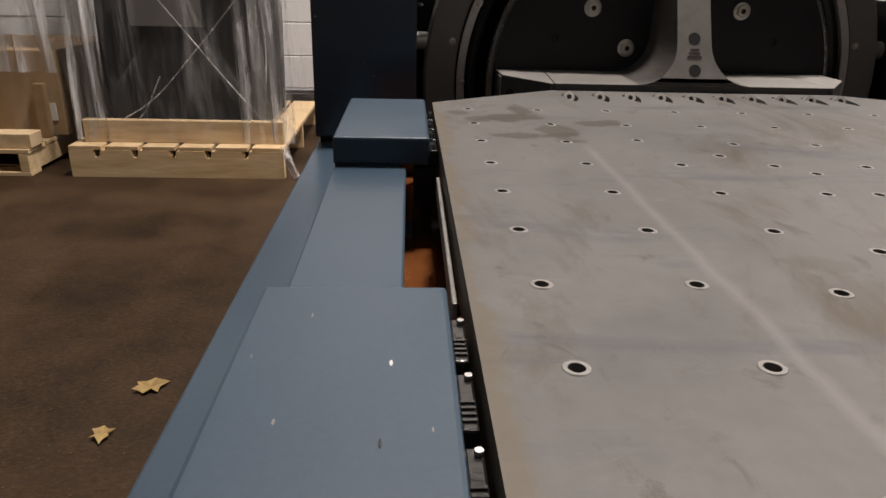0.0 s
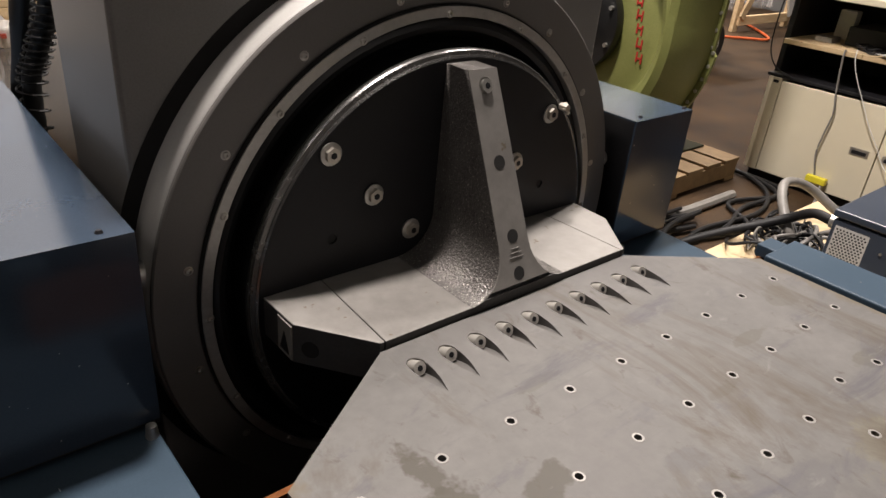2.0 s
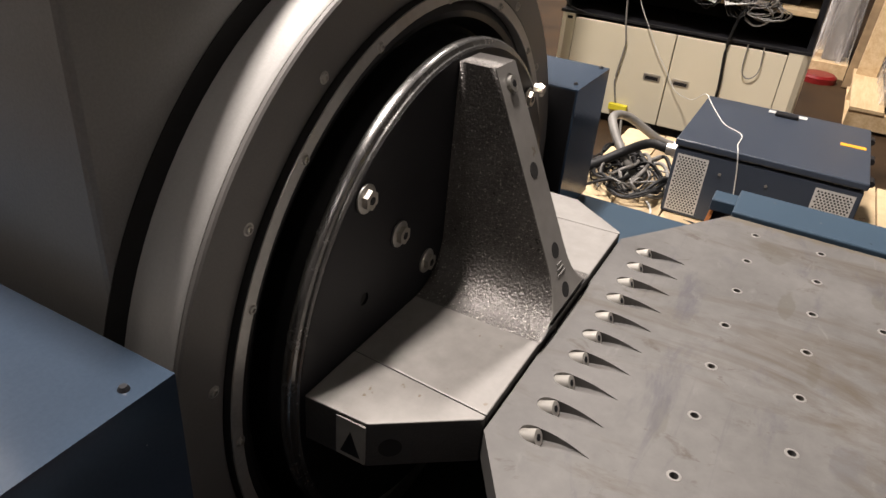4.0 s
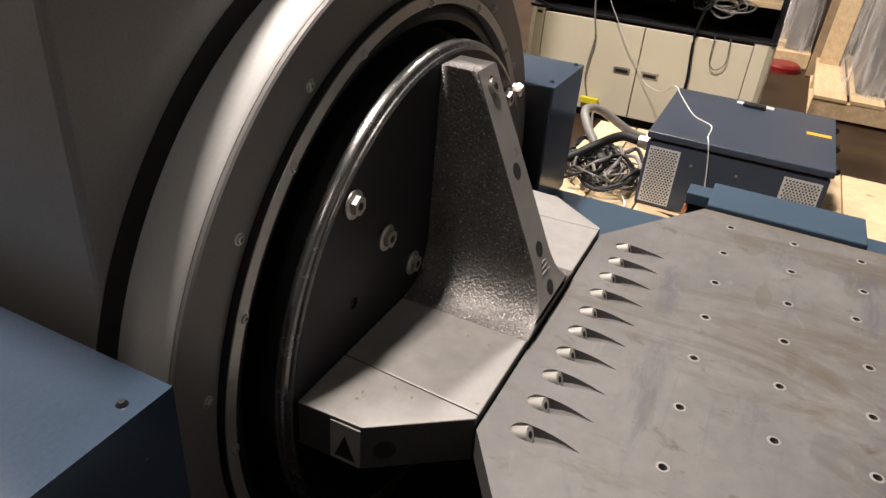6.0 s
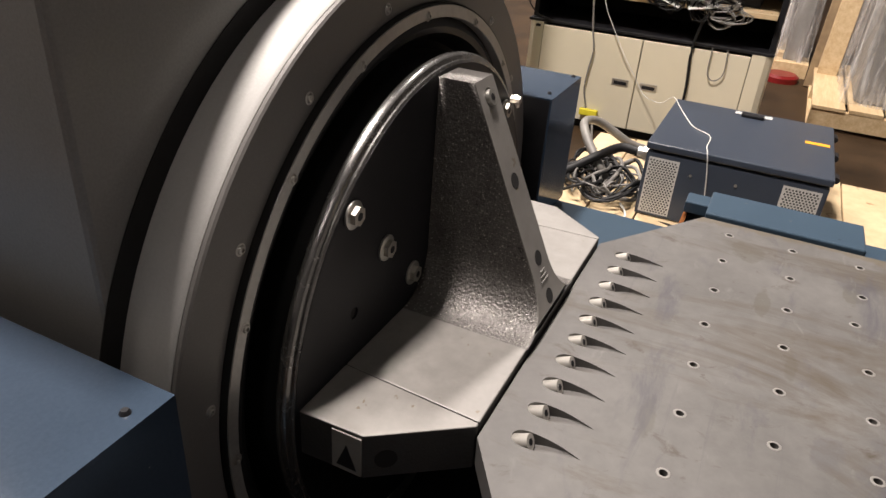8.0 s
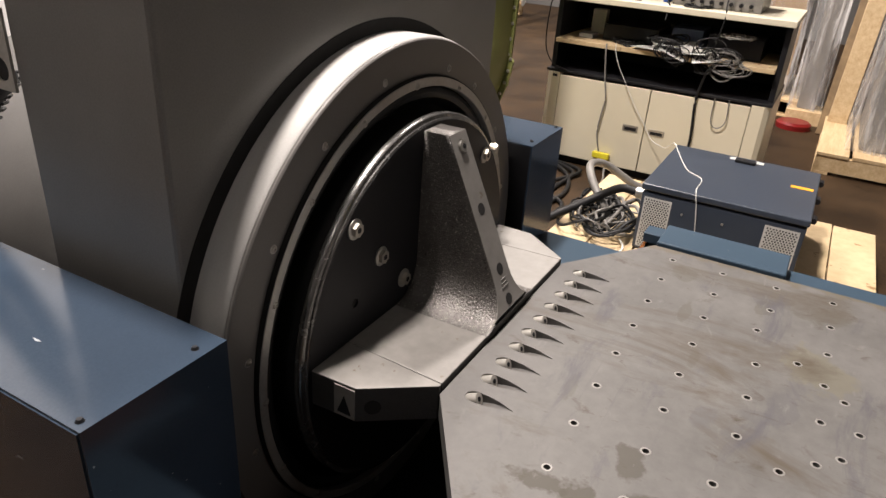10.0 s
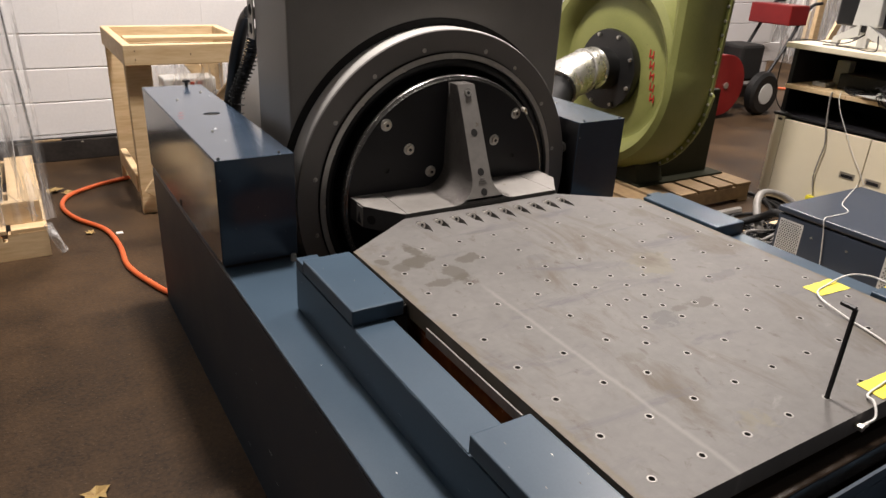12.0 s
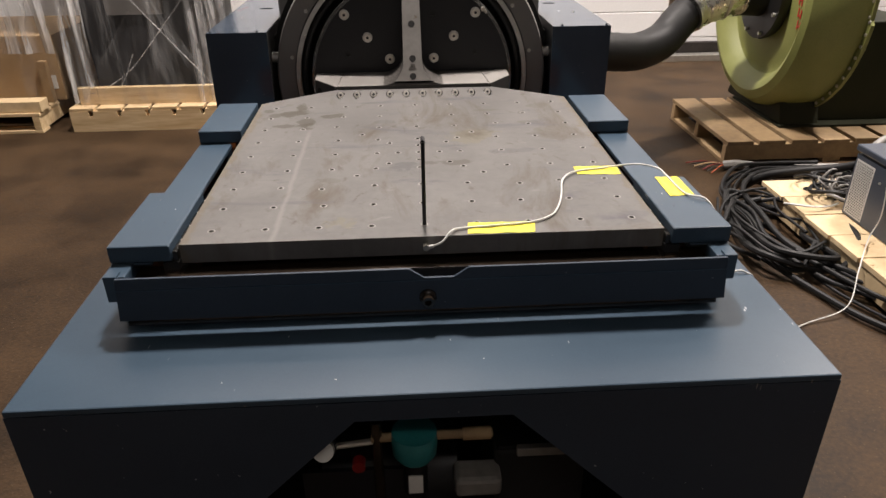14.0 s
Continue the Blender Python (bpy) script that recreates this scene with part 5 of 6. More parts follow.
single("tin_box", box(2.90, 3.0, 1.82, 1.90, 0.695, 0.72, 0.003), CONDUIT, (2.95, 1.86, 0.695), "small grey tin box on the shelf", "box")
rngp = random.Random(4)
for k in range(6):
    y = 1.20 + 0.055 * k
    m = pose(2.83 + rngp.uniform(-0.03, 0.05), y, 0.706 + 0.012 * k % 0.03, rngp.uniform(-12, 12), rngp.uniform(-25, 10), rngp.uniform(0, 90))
    b = box(-0.09, 0.09, -0.065, 0.065, -0.0008, 0.0008)
    bmesh.ops.transform(b, matrix=m, verts=b.verts)
    single("paper_sheet", b, WHITE, (m.translation.x, m.translation.y, 0.695), "crumpled white paper lying among the cables", "paper", "papers")


upright_tangle(2.762, 1.09, 0.69, 9, 0.095, 0.0024, CONDUIT, 3, "grey looped wires hanging over the shelf edge")
upright_tangle(2.762, 1.14, 0.71, 7, 0.10, 0.0026, CABLE, 6, "black looped wires hanging over the shelf edge")
upright_tangle(2.762, 1.36, 0.70, 8, 0.07, 0.0026, CABLE, 5, "black looped wires hanging over the shelf edge")
tangle("shelf_cable", 2.90, 1.62, 0.695, 6, 0.1, 0.09, 0.003, CABLE, 8, "black cable lying on the console shelf", 0.3)
tangle("shelf_cable", 2.88, 1.30, 0.925, 3, 0.1, 0.08, 0.003, CABLE, 9, "black cable lying on the console top", 0.2)
for y, pts in ((1.62, [(2.78, 1.70, 0.70), (2.765, 1.695, 0.66), (2.762, 1.675, 0.52), (2.762, 1.655, 0.42), (2.762, 1.665, 0.32), (2.762, 1.67, 0.22), (2.764, 1.645, 0.12)]),):
    single("hanging_cable", hose(pts, 0.0045, 8, 6), CONDUIT, (2.76, y, 0.1), "grey cable hanging down the cream console front", "cable", smooth=True)
single("hanging_cable", hose([(2.785, 1.17, 0.70), (2.765, 1.165, 0.66), (2.764, 1.19, 0.50), (2.762, 1.175, 0.30), (2.76, 1.18, 0.10)], 0.007, 8, 6), CABLE, (2.76, 1.18, 0.1), "black cable hanging down the cream console front", "cable", smooth=True)
single("hanging_cable", hose([(2.768, 1.10, 0.52), (2.764, 1.095, 0.40), (2.764, 1.06, 0.37), (2.764, 1.025, 0.41), (2.768, 1.03, 0.52)], 0.003, 6, 6), CONDUIT, (2.765, 1.06, 0.37), "thin grey wire loop on the cream console front", "cable", smooth=True)
for pts in ([(2.90, 1.43, 1.3), (2.87, 1.42, 1.1), (2.84, 1.44, 0.95), (2.80, 1.42, 0.93), (2.765, 1.42, 0.86)], [(2.95, 1.70, 1.0), (2.85, 1.75, 0.95), (2.82, 1.95, 0.945), (2.80, 2.02, 0.93), (2.79, 2.045, 0.85), (2.80, 2.05, 0.65), (2.78, 1.99, 0.56), (2.775, 1.90, 0.53)], [(2.93, 1.62, 1.0), (2.86, 1.58, 0.93), (2.85, 1.70, 0.932), (2.84, 1.86, 0.931)], [(2.88, 1.1, 1.28), (2.83, 1.15, 1.0), (2.77, 1.14, 0.9), (2.762, 1.16, 0.75)]):
    single("console_lead", hose(pts, 0.0035, 6, 6), CABLE, pts[-1], "black lead trailing over the cream console", "cable", "console leads", smooth=True)


# ---------------------------------------------------------------- olive blower on its pallet
pallet(1.55, 2.66, 1.98, 2.74, 0.118, "y", OLDWOOD, "old grey-brown wooden pallet under the green blower", 7, gap=0.03)
blower = thing("blower", (2.15, 2.43, 0.118), "olive green centrifugal blower with foil-taped inlet duct", "blower")
AY, AZ = 2.48, 0.735


def volute_shell():
    """Front half of the spiral: a flat inner face, a groove and a bulging outer channel that swells round the turn."""
    bm = bmesh.new()
    prof = [(0.20, 1.885), (0.35, 1.886), (0.378, 1.896), (0.397, 1.892), (0.420, 1.858), (0.450, 1.826), (0.485, 1.814), (0.53, 1.832), (0.565, 1.89), (0.58, 1.96), (0.58, 2.03), (0.575, 2.098)]
    n = 80
    rings = []
    for k in range(n):
        a = 2 * math.pi * k / n
        swell = 1.0 + 0.03 * math.cos(a) - 0.075 * max(0.0, -math.cos(a)) ** 2
        ring = []
        for r, x in prof:
            rr = r if r < 0.42 else 0.42 + (r - 0.42) * (1 + (swell - 1) * 3.6)
            ring.append(bm.verts.new((x, AY + rr * math.cos(a), AZ + rr * math.sin(a))))
        rings.append(ring)
    for k in range(n):
        p, q = rings[k], rings[(k + 1) % n]
        for j in range(len(prof) - 1):
            bm.faces.new((p[j], p[j + 1], q[j + 1], q[j]))
    return bm


part("volute", volute_shell(), GREEN, blower, "olive spiral housing", True)
rim = []
for k in range(41):
    a = radians(35 + 290 * k / 40) if k else radians(35)
    c = math.cos(a)
    rr = 0.42 + 0.155 * (1 + (0.03 * c - 0.075 * max(0.0, -c) ** 2) * 3.6) + 0.028
    rim.append((AY + rr * c, AZ + rr * math.sin(a)))
part("back_plate", prism([q for q in rim if not (q[1] > AZ and q[0] < AY - 0.1)] , 2.0985, 2.116, "x"), GREEN, blower, "olive riveted back plate")


def outlet():
    """Rising outlet that grows out of the spiral channel with the same rounded front, widening upwards."""
    bm = bmesh.new()
    prof = [(0.392, 2.098), (0.392, 1.893), (0.412, 1.872), (0.44, 1.834), (0.485, 1.814), (0.53, 1.832), (0.565, 1.89), (0.58, 1.96), (0.58, 2.03), (0.575, 2.098)]
    rings = []
    for k in range(13):
        u = k / 12
        z = AZ - 0.02 + 1.37 * u
        inner = AY - 0.392 + 0.15 * max(0.0, u - 0.2)
        outer = AY - 0.5195 + 0.012 * min(1.0, u / 0.15) - 0.05 * u
        ring = []
        for r, x in prof:
            v = 0.0 if r < 0.4 else (0.02 + (r - 0.412) * 0.622) / 0.1245 if r > 0.412 else 0.157
            ring.append(bm.verts.new((x + 0.004, inner + (outer - inner) * min(1.0, v), z)))
        rings.append(ring)
    for a, b in zip(rings, rings[1:]):
        for j in range(len(prof) - 1):
            bm.faces.new((a[j], a[j + 1], b[j + 1], b[j]))
    return bm


part("outlet", outlet(), GREEN, blower, "olive outlet duct", True)
part("outlet_back", prism([(1.958, 0.55), (2.10, 0.55), (2.20, 2.08), (1.905, 2.08)], 2.0982, 2.1165, "x"), GREEN, blower)
rv = None
for k in range(36):
    if k < 18:
        a = radians(186 + 6.2 * k)
        c = math.cos(a)
        rr = 0.42 + 0.155 * (1 + (0.03 * c - 0.075 * max(0.0, -c) ** 2) * 3.6) + 0.014
        q = (2.0985, AY + rr * c, AZ + rr * math.sin(a))
    else:
        z = 0.70 + 0.07 * (k - 18)
        q = (2.0975, 1.972 - 0.036 * (z - 0.55), z)
    if rv is None:
        rv = part("rivet", lathe([(0, -0.008), (0.007, -0.006), (0.009, 0.0)], q, "x", 10, closed=False), ZINC, blower, "", True)
        rq = q
    else:
        shared("rivet", rv, blower, (q[0] - rq[0], q[1] - rq[1], q[2] - rq[2]))
fl = part("inlet_flange", lathe([(0.09, 1.82), (0.218, 1.828), (0.222, 1.85), (0.21, 1.8845), (0.09, 1.8845)], (0, AY, AZ), "x", 48), RUBBER, blower, "black round inlet flange", True)
for k in range(8):
    a = radians(22 + 45 * k)
    part("flange_bolt", rod((1.832, AY + 0.198 * math.cos(a), AZ + 0.198 * math.sin(a)), (1.812, AY + 0.198 * math.cos(a), AZ + 0.198 * math.sin(a)), 0.010, 6), ZINC, fl)
part("inlet_neck", hose([(1.83, AY, AZ + 0.005), (1.74, AY - 0.01, AZ + 0.012), (1.66, AY - 0.03, AZ + 0.012)], 0.115, 24, 5), RUBBER, fl, "", True)
# lettering drawn as plain bars
for k in range(5):
    zc = 0.852 - 0.056 * k
    yc = 2.212 - 0.215 * (0.87 - zc)
    for j, (dy, dz) in enumerate(((-0.012, 0.0), (0.012, 0.006), (0.0, -0.008 + 0.008 * (k % 3)))):
        bar = (0.004, 0.021) if j < 2 else (0.012, 0.004)
        part("letter_bar", box(1.8815, 1.8838, yc + dy - bar[0], yc + dy + bar[0], zc + dz - bar[1], zc + dz + bar[1], 0.0006), DARKRED, blower)
ped = part("pedestal", box(2.118, 2.55, 2.235, 2.74, 0.1305, 0.63, 0.006), DARKGREEN, blower, "dark green steel pedestal")
part("saddle", prism([(2.19, 0.1305), (2.83, 0.1305), (2.83, 0.15), (2.78, 0.25), (2.66, 0.20), (2.48, 0.172), (2.32, 0.20), (2.23, 0.235)], 1.915, 2.1175, "x"), DARKGREEN, blower, "dark steel saddle under the housing")
part("foot_plate", box(1.90, 2.62, 2.16, 2.73, 0.1188, 0.130, 0.002), DARKGREEN, blower)
duct = thing("air_duct", (1.2, 2.3, 0.4), "black flexible duct with crumpled foil tape joint", "duct")
part("flexible_hose", hose([(0.62, 1.97, 0.585), (0.80, 2.03, 0.562), (0.95, 2.10, 0.54), (1.12, 2.20, 0.518), (1.265, 2.29, 0.548), (1.36, 2.35, 0.625), (1.45, 2.40, 0.692), (1.52, 2.415, 0.715)], 0.090, 20, 6, ribs=0.01), CABLE, duct, "", True)
part("foil_joint", hose([(1.40, 2.378, 0.668), (1.47, 2.41, 0.70), (1.56, 2.42, 0.73), (1.64, 2.425, 0.752), (1.69, 2.43, 0.757)], 0.112, 24, 4, ribs=0.02), FOIL, duct, "crumpled foil tape", True)
part("clamp", lathe([(0.117, -0.008), (0.121, -0.006), (0.121, 0.006), (0.117, 0.008)], (1.60, 2.424, 0.742), "x", 24), STEEL, duct, "steel band clamp", True)

# ---------------------------------------------------------------- cables
rc = random.Random(11)


def floor_cable(pts, r, material, label, name="floor_cable", seg=8):
    return single(name, hose(pts, r, seg, 6), material, (pts[0][0], pts[0][1], max(0.0, pts[0][2] - r)), label, "cable", label[:30], smooth=True)


RUN = ((1.95, 1.78, 0.0), (1.70, 1.80, 0.01), (1.48, 1.70, 0.02), (1.36, 1.50, 0.02), (1.31, 1.25, 0.03), (1.34, 1.02, 0.01), (1.44, 0.80, 0.0), (1.52, 0.60, 0.0), (1.60, 0.42, 0.0))
for k in range(9):
    o, u = rc.uniform(-0.06, 0.06), rc.uniform(-0.05, 0.05)
    h = 0.013 + 0.012 * (k % 4)
    floor_cable([(x + o + rc.uniform(-0.045, 0.045), y + u + rc.uniform(-0.03, 0.03), h + z + rc.uniform(0.0, 0.012)) for x, y, z in RUN], rc.choice((0.004, 0.006, 0.009, 0.011)), CABLE, "thick black power cable looping across the concrete floor")
floor_cable([(2.4, 1.84, 0.02), (2.0, 1.84, 0.022), (1.7, 1.87, 0.025), (1.58, 1.90, 0.03), (1.52, 1.92, 0.02)], 0.022, CONDUIT, "grey cable with frayed copper ends on the floor")
for k in range(7):
    floor_cable([(1.53, 1.915 + 0.004 * k, 0.02), (1.49 - 0.01 * k, 1.92 + 0.012 * (k - 3), 0.03), (1.44 - 0.012 * k, 1.93 + 0.024 * (k - 3), 0.006)], 0.0028, (ORANGE, CABLE, RED, CABLE, PINE, CABLE, RED)[k], "frayed coloured wire ends on the concrete floor", "wire_end", 5)
for k in range(3):
    o = 0.05 * k
    floor_cable([(1.60, 1.62 + o, 0.014), (1.9 + 0.1 * k, 1.70 - o, 0.016), (2.3, 1.66 + o * 1.4, 0.015), (2.58 + 0.04 * k, 1.76 - o * 0.6, 0.02), (2.74, 1.98 + o * 0.3, 0.016), (2.70, 2.20, 0.014)], 0.011, CABLE, "black cables lying between pallet and console")
floor_cable([(1.84, 1.30, 0.14), (1.83, 1.34, 0.20), (1.90, 1.42, 0.27), (2.0, 1.46, 0.30), (2.12, 1.42, 0.27), (2.2, 1.3, 0.18), (2.26, 1.22, 0.145)], 0.018, CONDUIT, "grey flexible conduit arching over the pallet", "conduit", 12)
floor_cable([(1.78, 1.19, 0.30), (1.80, 1.26, 0.295), (1.82, 1.34, 0.24), (1.76, 1.42, 0.19), (1.66, 1.50, 0.15), (1.56, 1.58, 0.10), (1.50, 1.64, 0.03)], 0.018, CABLE, "thick dark cable from the control cabinet gland", "conduit", 12)
for k in range(20):
    a = rc.uniform(0, 6.28)
    cx, cy = 1.80 + rc.uniform(-0.12, 0.12), 1.32 + rc.uniform(-0.09, 0.09)
    rx, ry = rc.uniform(0.07, 0.17), rc.uniform(0.05, 0.12)
    th = rc.choice((0.003, 0.004, 0.006, 0.008))
    pts = []
    for j in range(11):
        b = a + 0.75 * j
        pts.append((cx + rx * math.cos(b) * rc.uniform(0.85, 1.1), cy + ry * math.sin(b) * rc.uniform(0.85, 1.1), 0.118 + th + rc.uniform(0.0, 0.07)))
    floor_cable(pts, th, rc.choice((CABLE, CABLE, CABLE, CONDUIT)), "tangled black cable heaped on the pallet", "heaped_cable")
for k in range(8):
    pts = [(1.40 + rc.uniform(-0.09, 0.09) + 0.16 * math.cos(0.8 * j + k), 1.15 + rc.uniform(-0.05, 0.05) + 0.28 * math.sin(0.8 * j + k), 0.02 + rc.uniform(0, 0.09)) for j in range(9)]
    floor_cable(pts, rc.choice((0.006, 0.009, 0.012)), CABLE, "black cable coil beside the pallet", "cable_coil")
floor_cable([(1.45, 1.22, 0.13), (1.52, 1.16, 0.14), (1.60, 1.17, 0.132), (1.66, 1.20, 0.13)], 0.004, WHITE, "short white wire on the pallet edge", "white_wire")
single("yellow_tag", box(2.742, 2.772, 1.58, 1.675, 0.085, 0.118, 0.004), TAPE, (2.76, 1.63, 0.085), "yellow tape tag on a cable end", "tag")
floor_cable([(2.755, 1.60, 0.09), (2.70, 1.58, 0.03), (2.58, 1.55, 0.012), (2.4, 1.55, 0.012)], 0.006, CONDUIT, "grey cable end on the floor")
floor_cable([(-0.655, 2.16, 0.012), (-0.70, 2.27, 0.012), (-0.765, 2.50, 0.012), (-0.765, 2.75, 0.012), (-0.797, 2.98, 0.012), (-0.90, 3.18, 0.012), (-0.945, 3.38, 0.012), (-0.90, 3.55, 0.012), (-0.76, 3.67, 0.012), (-0.62, 3.74, 0.012), (-0.3, 3.85, 0.012)], 0.0115, ORANGE, "orange extension cord snaking over the concrete floor", "extension_cord", 10)
floor_cable([(6.2, 4.6, 0.02), (6.7, 4.2, 0.02), (6.95, 4.05, 0.02), (7.3, 4.3, 0.02), (7.9, 4.9, 0.02), (8.3, 5.2, 0.02)], 0.014, ORANGE, "orange extension cord snaking over the concrete floor", "extension_cord", 10)


floor_cable([(-2.3, YW1 - 0.028, 0.137), (-1.7, YW1 - 0.024, 0.134), (-1.2, YW1 - 0.032, 0.139), (-0.8, YW1 - 0.022, 0.134), (-0.2, YW1 - 0.03, 0.137)], 0.009, CABLE, "dusty black cable lying along the kerb top", "wall_cable")
single("wood_scrap", box(-1.02, -0.86, YW1 - 0.046, YW1 - 0.02, 0.1252, 0.137, 0.003), OLDWOOD, (-0.94, YW1 - 0.03, 0.125), "splintered brown wood scrap lying on the kerb", "scrap")


# ---------------------------------------------------------------- floor litter
def leaf(x, y, size, turn, seed):
    r = random.Random(seed)
    bm = bmesh.new()
    pts = [(-1.0, 0.0), (-0.5, 0.35), (-0.45, 0.8), (0.0, 0.45), (0.45, 0.75), (0.5, 0.3), (1.0, 0.05), (0.5, -0.3), (0.3, -0.75), (0.0, -0.4), (-0.5, -0.6), (-0.55, -0.2)]
    vs = [bm.verts.new((size * a * r.uniform(0.8, 1.1), size * b * r.uniform(0.8, 1.1), 0.004 + size * r.uniform(0.0, 0.25))) for a, b in pts]
    c = bm.verts.new((0, 0, 0.004))
    for k in range(len(vs)):
        bm.faces.new((c, vs[k], vs[(k + 1) % len(vs)]))
    g = bmesh.ops.extrude_face_region(bm, geom=bm.faces[:])
    bmesh.ops.translate(bm, vec=(0, 0, 0.0012), verts=[v for v in g["geom"] if isinstance(v, bmesh.types.BMVert)])
    bmesh.ops.transform(bm, matrix=pose(x, y, 0, 0, 0, turn), verts=bm.verts)
    return single("dry_leaf", bm, LEAF, (x, y, 0), "curled dry tan leaf on the concrete floor", "leaf", "dry leaves")


leaf(-1.055, 1.13, 0.042, 30, 1)
leaf(-1.09, 0.965, 0.030, 100, 2)
leaf(-0.97, 3.67, 0.06, 10, 3)
leaf(-0.90, 3.62, 0.04, 70, 4)
leaf(-0.86, 2.98, 0.03, 50, 5)
single("paper_scrap", box(-0.755, -0.725, 2.92, 2.945, 0.0, 0.003, 0.001), WHITE, (-0.74, 2.93, 0), "tiny white paper scrap on the floor", "litter")


# ---------------------------------------------------------------- wooden stand by the wall
def beam(parent, p0, p1, w, t, material=PINE, name="beam", face="y"):
    """A sawn board from p0 to p1, w wide in the face plane and t thick."""
    p0, p1 = Vector(p0), Vector(p1)
    d = p1 - p0
    b = bmesh.new()
    bmesh.ops.create_cube(b, size=1.0)
    bmesh.ops.scale(b, vec=(t, w, d.length), verts=b.verts)
    bmesh.ops.bevel(b, geom=b.edges[:], offset=0.003, segments=1, affect="EDGES")
    z = d.normalized()
    n = Vector((0, 1, 0)) if face == "y" else Vector((1, 0, 0)) if face == "x" else Vector((0, 0, 1))
    y = z.cross(n).normalized()
    x = y.cross(z)
    m = Matrix((x, y, z)).transposed().to_4x4()
    bmesh.ops.transform(b, matrix=Matrix.Translation((p0 + p1) / 2) @ m, verts=b.verts)
    return part(name, b, material, parent)


st = thing("wooden_stand", (-0.28, 3.5, 0), "new pine lumber stand with corner braces by the block wall", "stand")
SX0, SX1, SY0, SY1, SZ = -0.60, 0.03, 3.10, 3.88, 0.845
for y in (SY0 + 0.02, SY1 - 0.02):
    beam(st, (SX0, y, SZ - 0.05), (SX1, y, SZ - 0.05), 0.095, 0.038, name="top_rail")
for x in (SX0 + 0.02, SX1 - 0.02):
    beam(st, (x, SY0 + 0.041, SZ - 0.05), (x, SY1 - 0.041, SZ - 0.05), 0.095, 0.038, name="side_rail", face="x")
beam(st, (SX0 + 0.045, SY0 + 0.30, SZ - 0.012), (SX1 - 0.045, SY0 + 0.30, SZ - 0.012), 0.085, 0.022, name="cross_slat", face="z")
for x in (SX0 + 0.065, SX1 - 0.065):
    for y in (SY0 + 0.065, SY1 - 0.065):
        beam(st, (x, y, 0.0), (x, y, SZ - 0.099), 0.118, 0.04, name="leg")
for x, s in ((SX0 + 0.03, 1), (SX1 - 0.03, -1)):
    beam(st, (x + s * 0.01, SY0 + 0.015, 0.50 if s < 0 else 0.16), (x + s * 0.20, SY0 + 0.015, 0.71 if s < 0 else 0.02), 0.075, 0.02, name="brace") if s > 0 else beam(st, (x, SY0 + 0.062, 0.72), (x - 0.20, SY0 + 0.062, 0.50), 0.075, 0.02, name="brace")
    beam(st, (x + s * 0.05, SY1 - 0.062, 0.50), (x + s * 0.22, SY1 - 0.062, 0.73), 0.07, 0.02, name="brace")
beam(st, (SX0 + 0.02, SY0 + 0.12, 0.14), (SX0 + 0.02, SY1 - 0.12, 0.14), 0.09, 0.035, name="lower_rail", face="x")
for x, z in ((SX0 + 0.05, SZ - 0.03), (SX0 + 0.05, SZ - 0.07), (SX1 - 0.05, SZ - 0.03), (SX1 - 0.05, SZ - 0.07), (-0.3, SZ - 0.05)):
    part("screw", rod((x, SY0 + 0.0005, z), (x, SY0 - 0.0015, z), 0.0032, 8), BLACK, st)


def lumpy(x0, x1, y0, y1, z0, z1, flare, seed, n=12, rows=9):
    """A film skin hung round a load: pleated, pulled in at the waist and spread at its foot."""
    r = random.Random(seed)
    bm = bmesh.new()
    per = []
    for k in range(n):
        per.append((x0 + (x1 - x0) * k / n, y0))
    for k in range(n):
        per.append((x1, y0 + (y1 - y0) * k / n))
    for k in range(n):
        per.append((x1 - (x1 - x0) * k / n, y1))
    for k in range(n):
        per.append((x0, y1 - (y1 - y0) * k / n))
    cx, cy = (x0 + x1) / 2, (y0 + y1) / 2
    rings = []
    off = [r.uniform(-1, 1) for _ in per]
    for j in range(rows + 1):
        u = j / rows
        f = 1 + flare * (1 - u) ** 2 - 0.02 * math.sin(3.1 * u)
        rings.append([bm.verts.new((cx + (x - cx) * f + 0.012 * off[k] * math.cos(5 * u + k), cy + (y - cy) * f + 0.012 * off[(k + 5) % len(per)] * math.sin(4 * u + k), z0 + (z1 - z0) * u + (0.01 * r.uniform(-1, 1) if 0 < j < rows else 0))) for k, (x, y) in enumerate(per)])
    m = len(per)
    for a, b in zip(rings, rings[1:]):
        for k in range(m):
            bm.faces.new((a[k], a[(k + 1) % m], b[(k + 1) % m], b[k]))
    bm.faces.new(rings[-1])
    return bm


bag = thing("wrapped_parts", (-0.27, 3.66, 0), "grey machine parts bagged in clear film under the pine stand", "wrapped parts")
part("crate", box(-0.42, -0.02, 3.50, 3.78, 0.0, 0.30, 0.004), OLDWOOD, bag)
part("metal_part", box(-0.40, -0.06, 3.54, 3.74, 0.301, 0.52, 0.01), CONDUIT, bag, "grey metal part")
part("metal_part", box(-0.36, -0.08, 3.55, 3.70, 0.521, 0.60, 0.01), PLASTIC, bag, "pale grey metal part")
for x in (-0.21, -0.17):
    part("red_switch", box(x - 0.010, x + 0.010, 3.542, 3.5495, 0.560, 0.578), DARKRED, bag)
part("film_skin", lumpy(-0.45, 0.0, 3.46, 3.82, 0.05, 0.70, 0.05, 5), WRAPTHICK, bag, "clear wrapping film", True)

# ---------------------------------------------------------------- wrapped machine on its pallet
p1 = thing("skid", (-1.49, 3.3, 0), "new pine skid with notched front beam under a wrapped machine", "pallet", "skids")
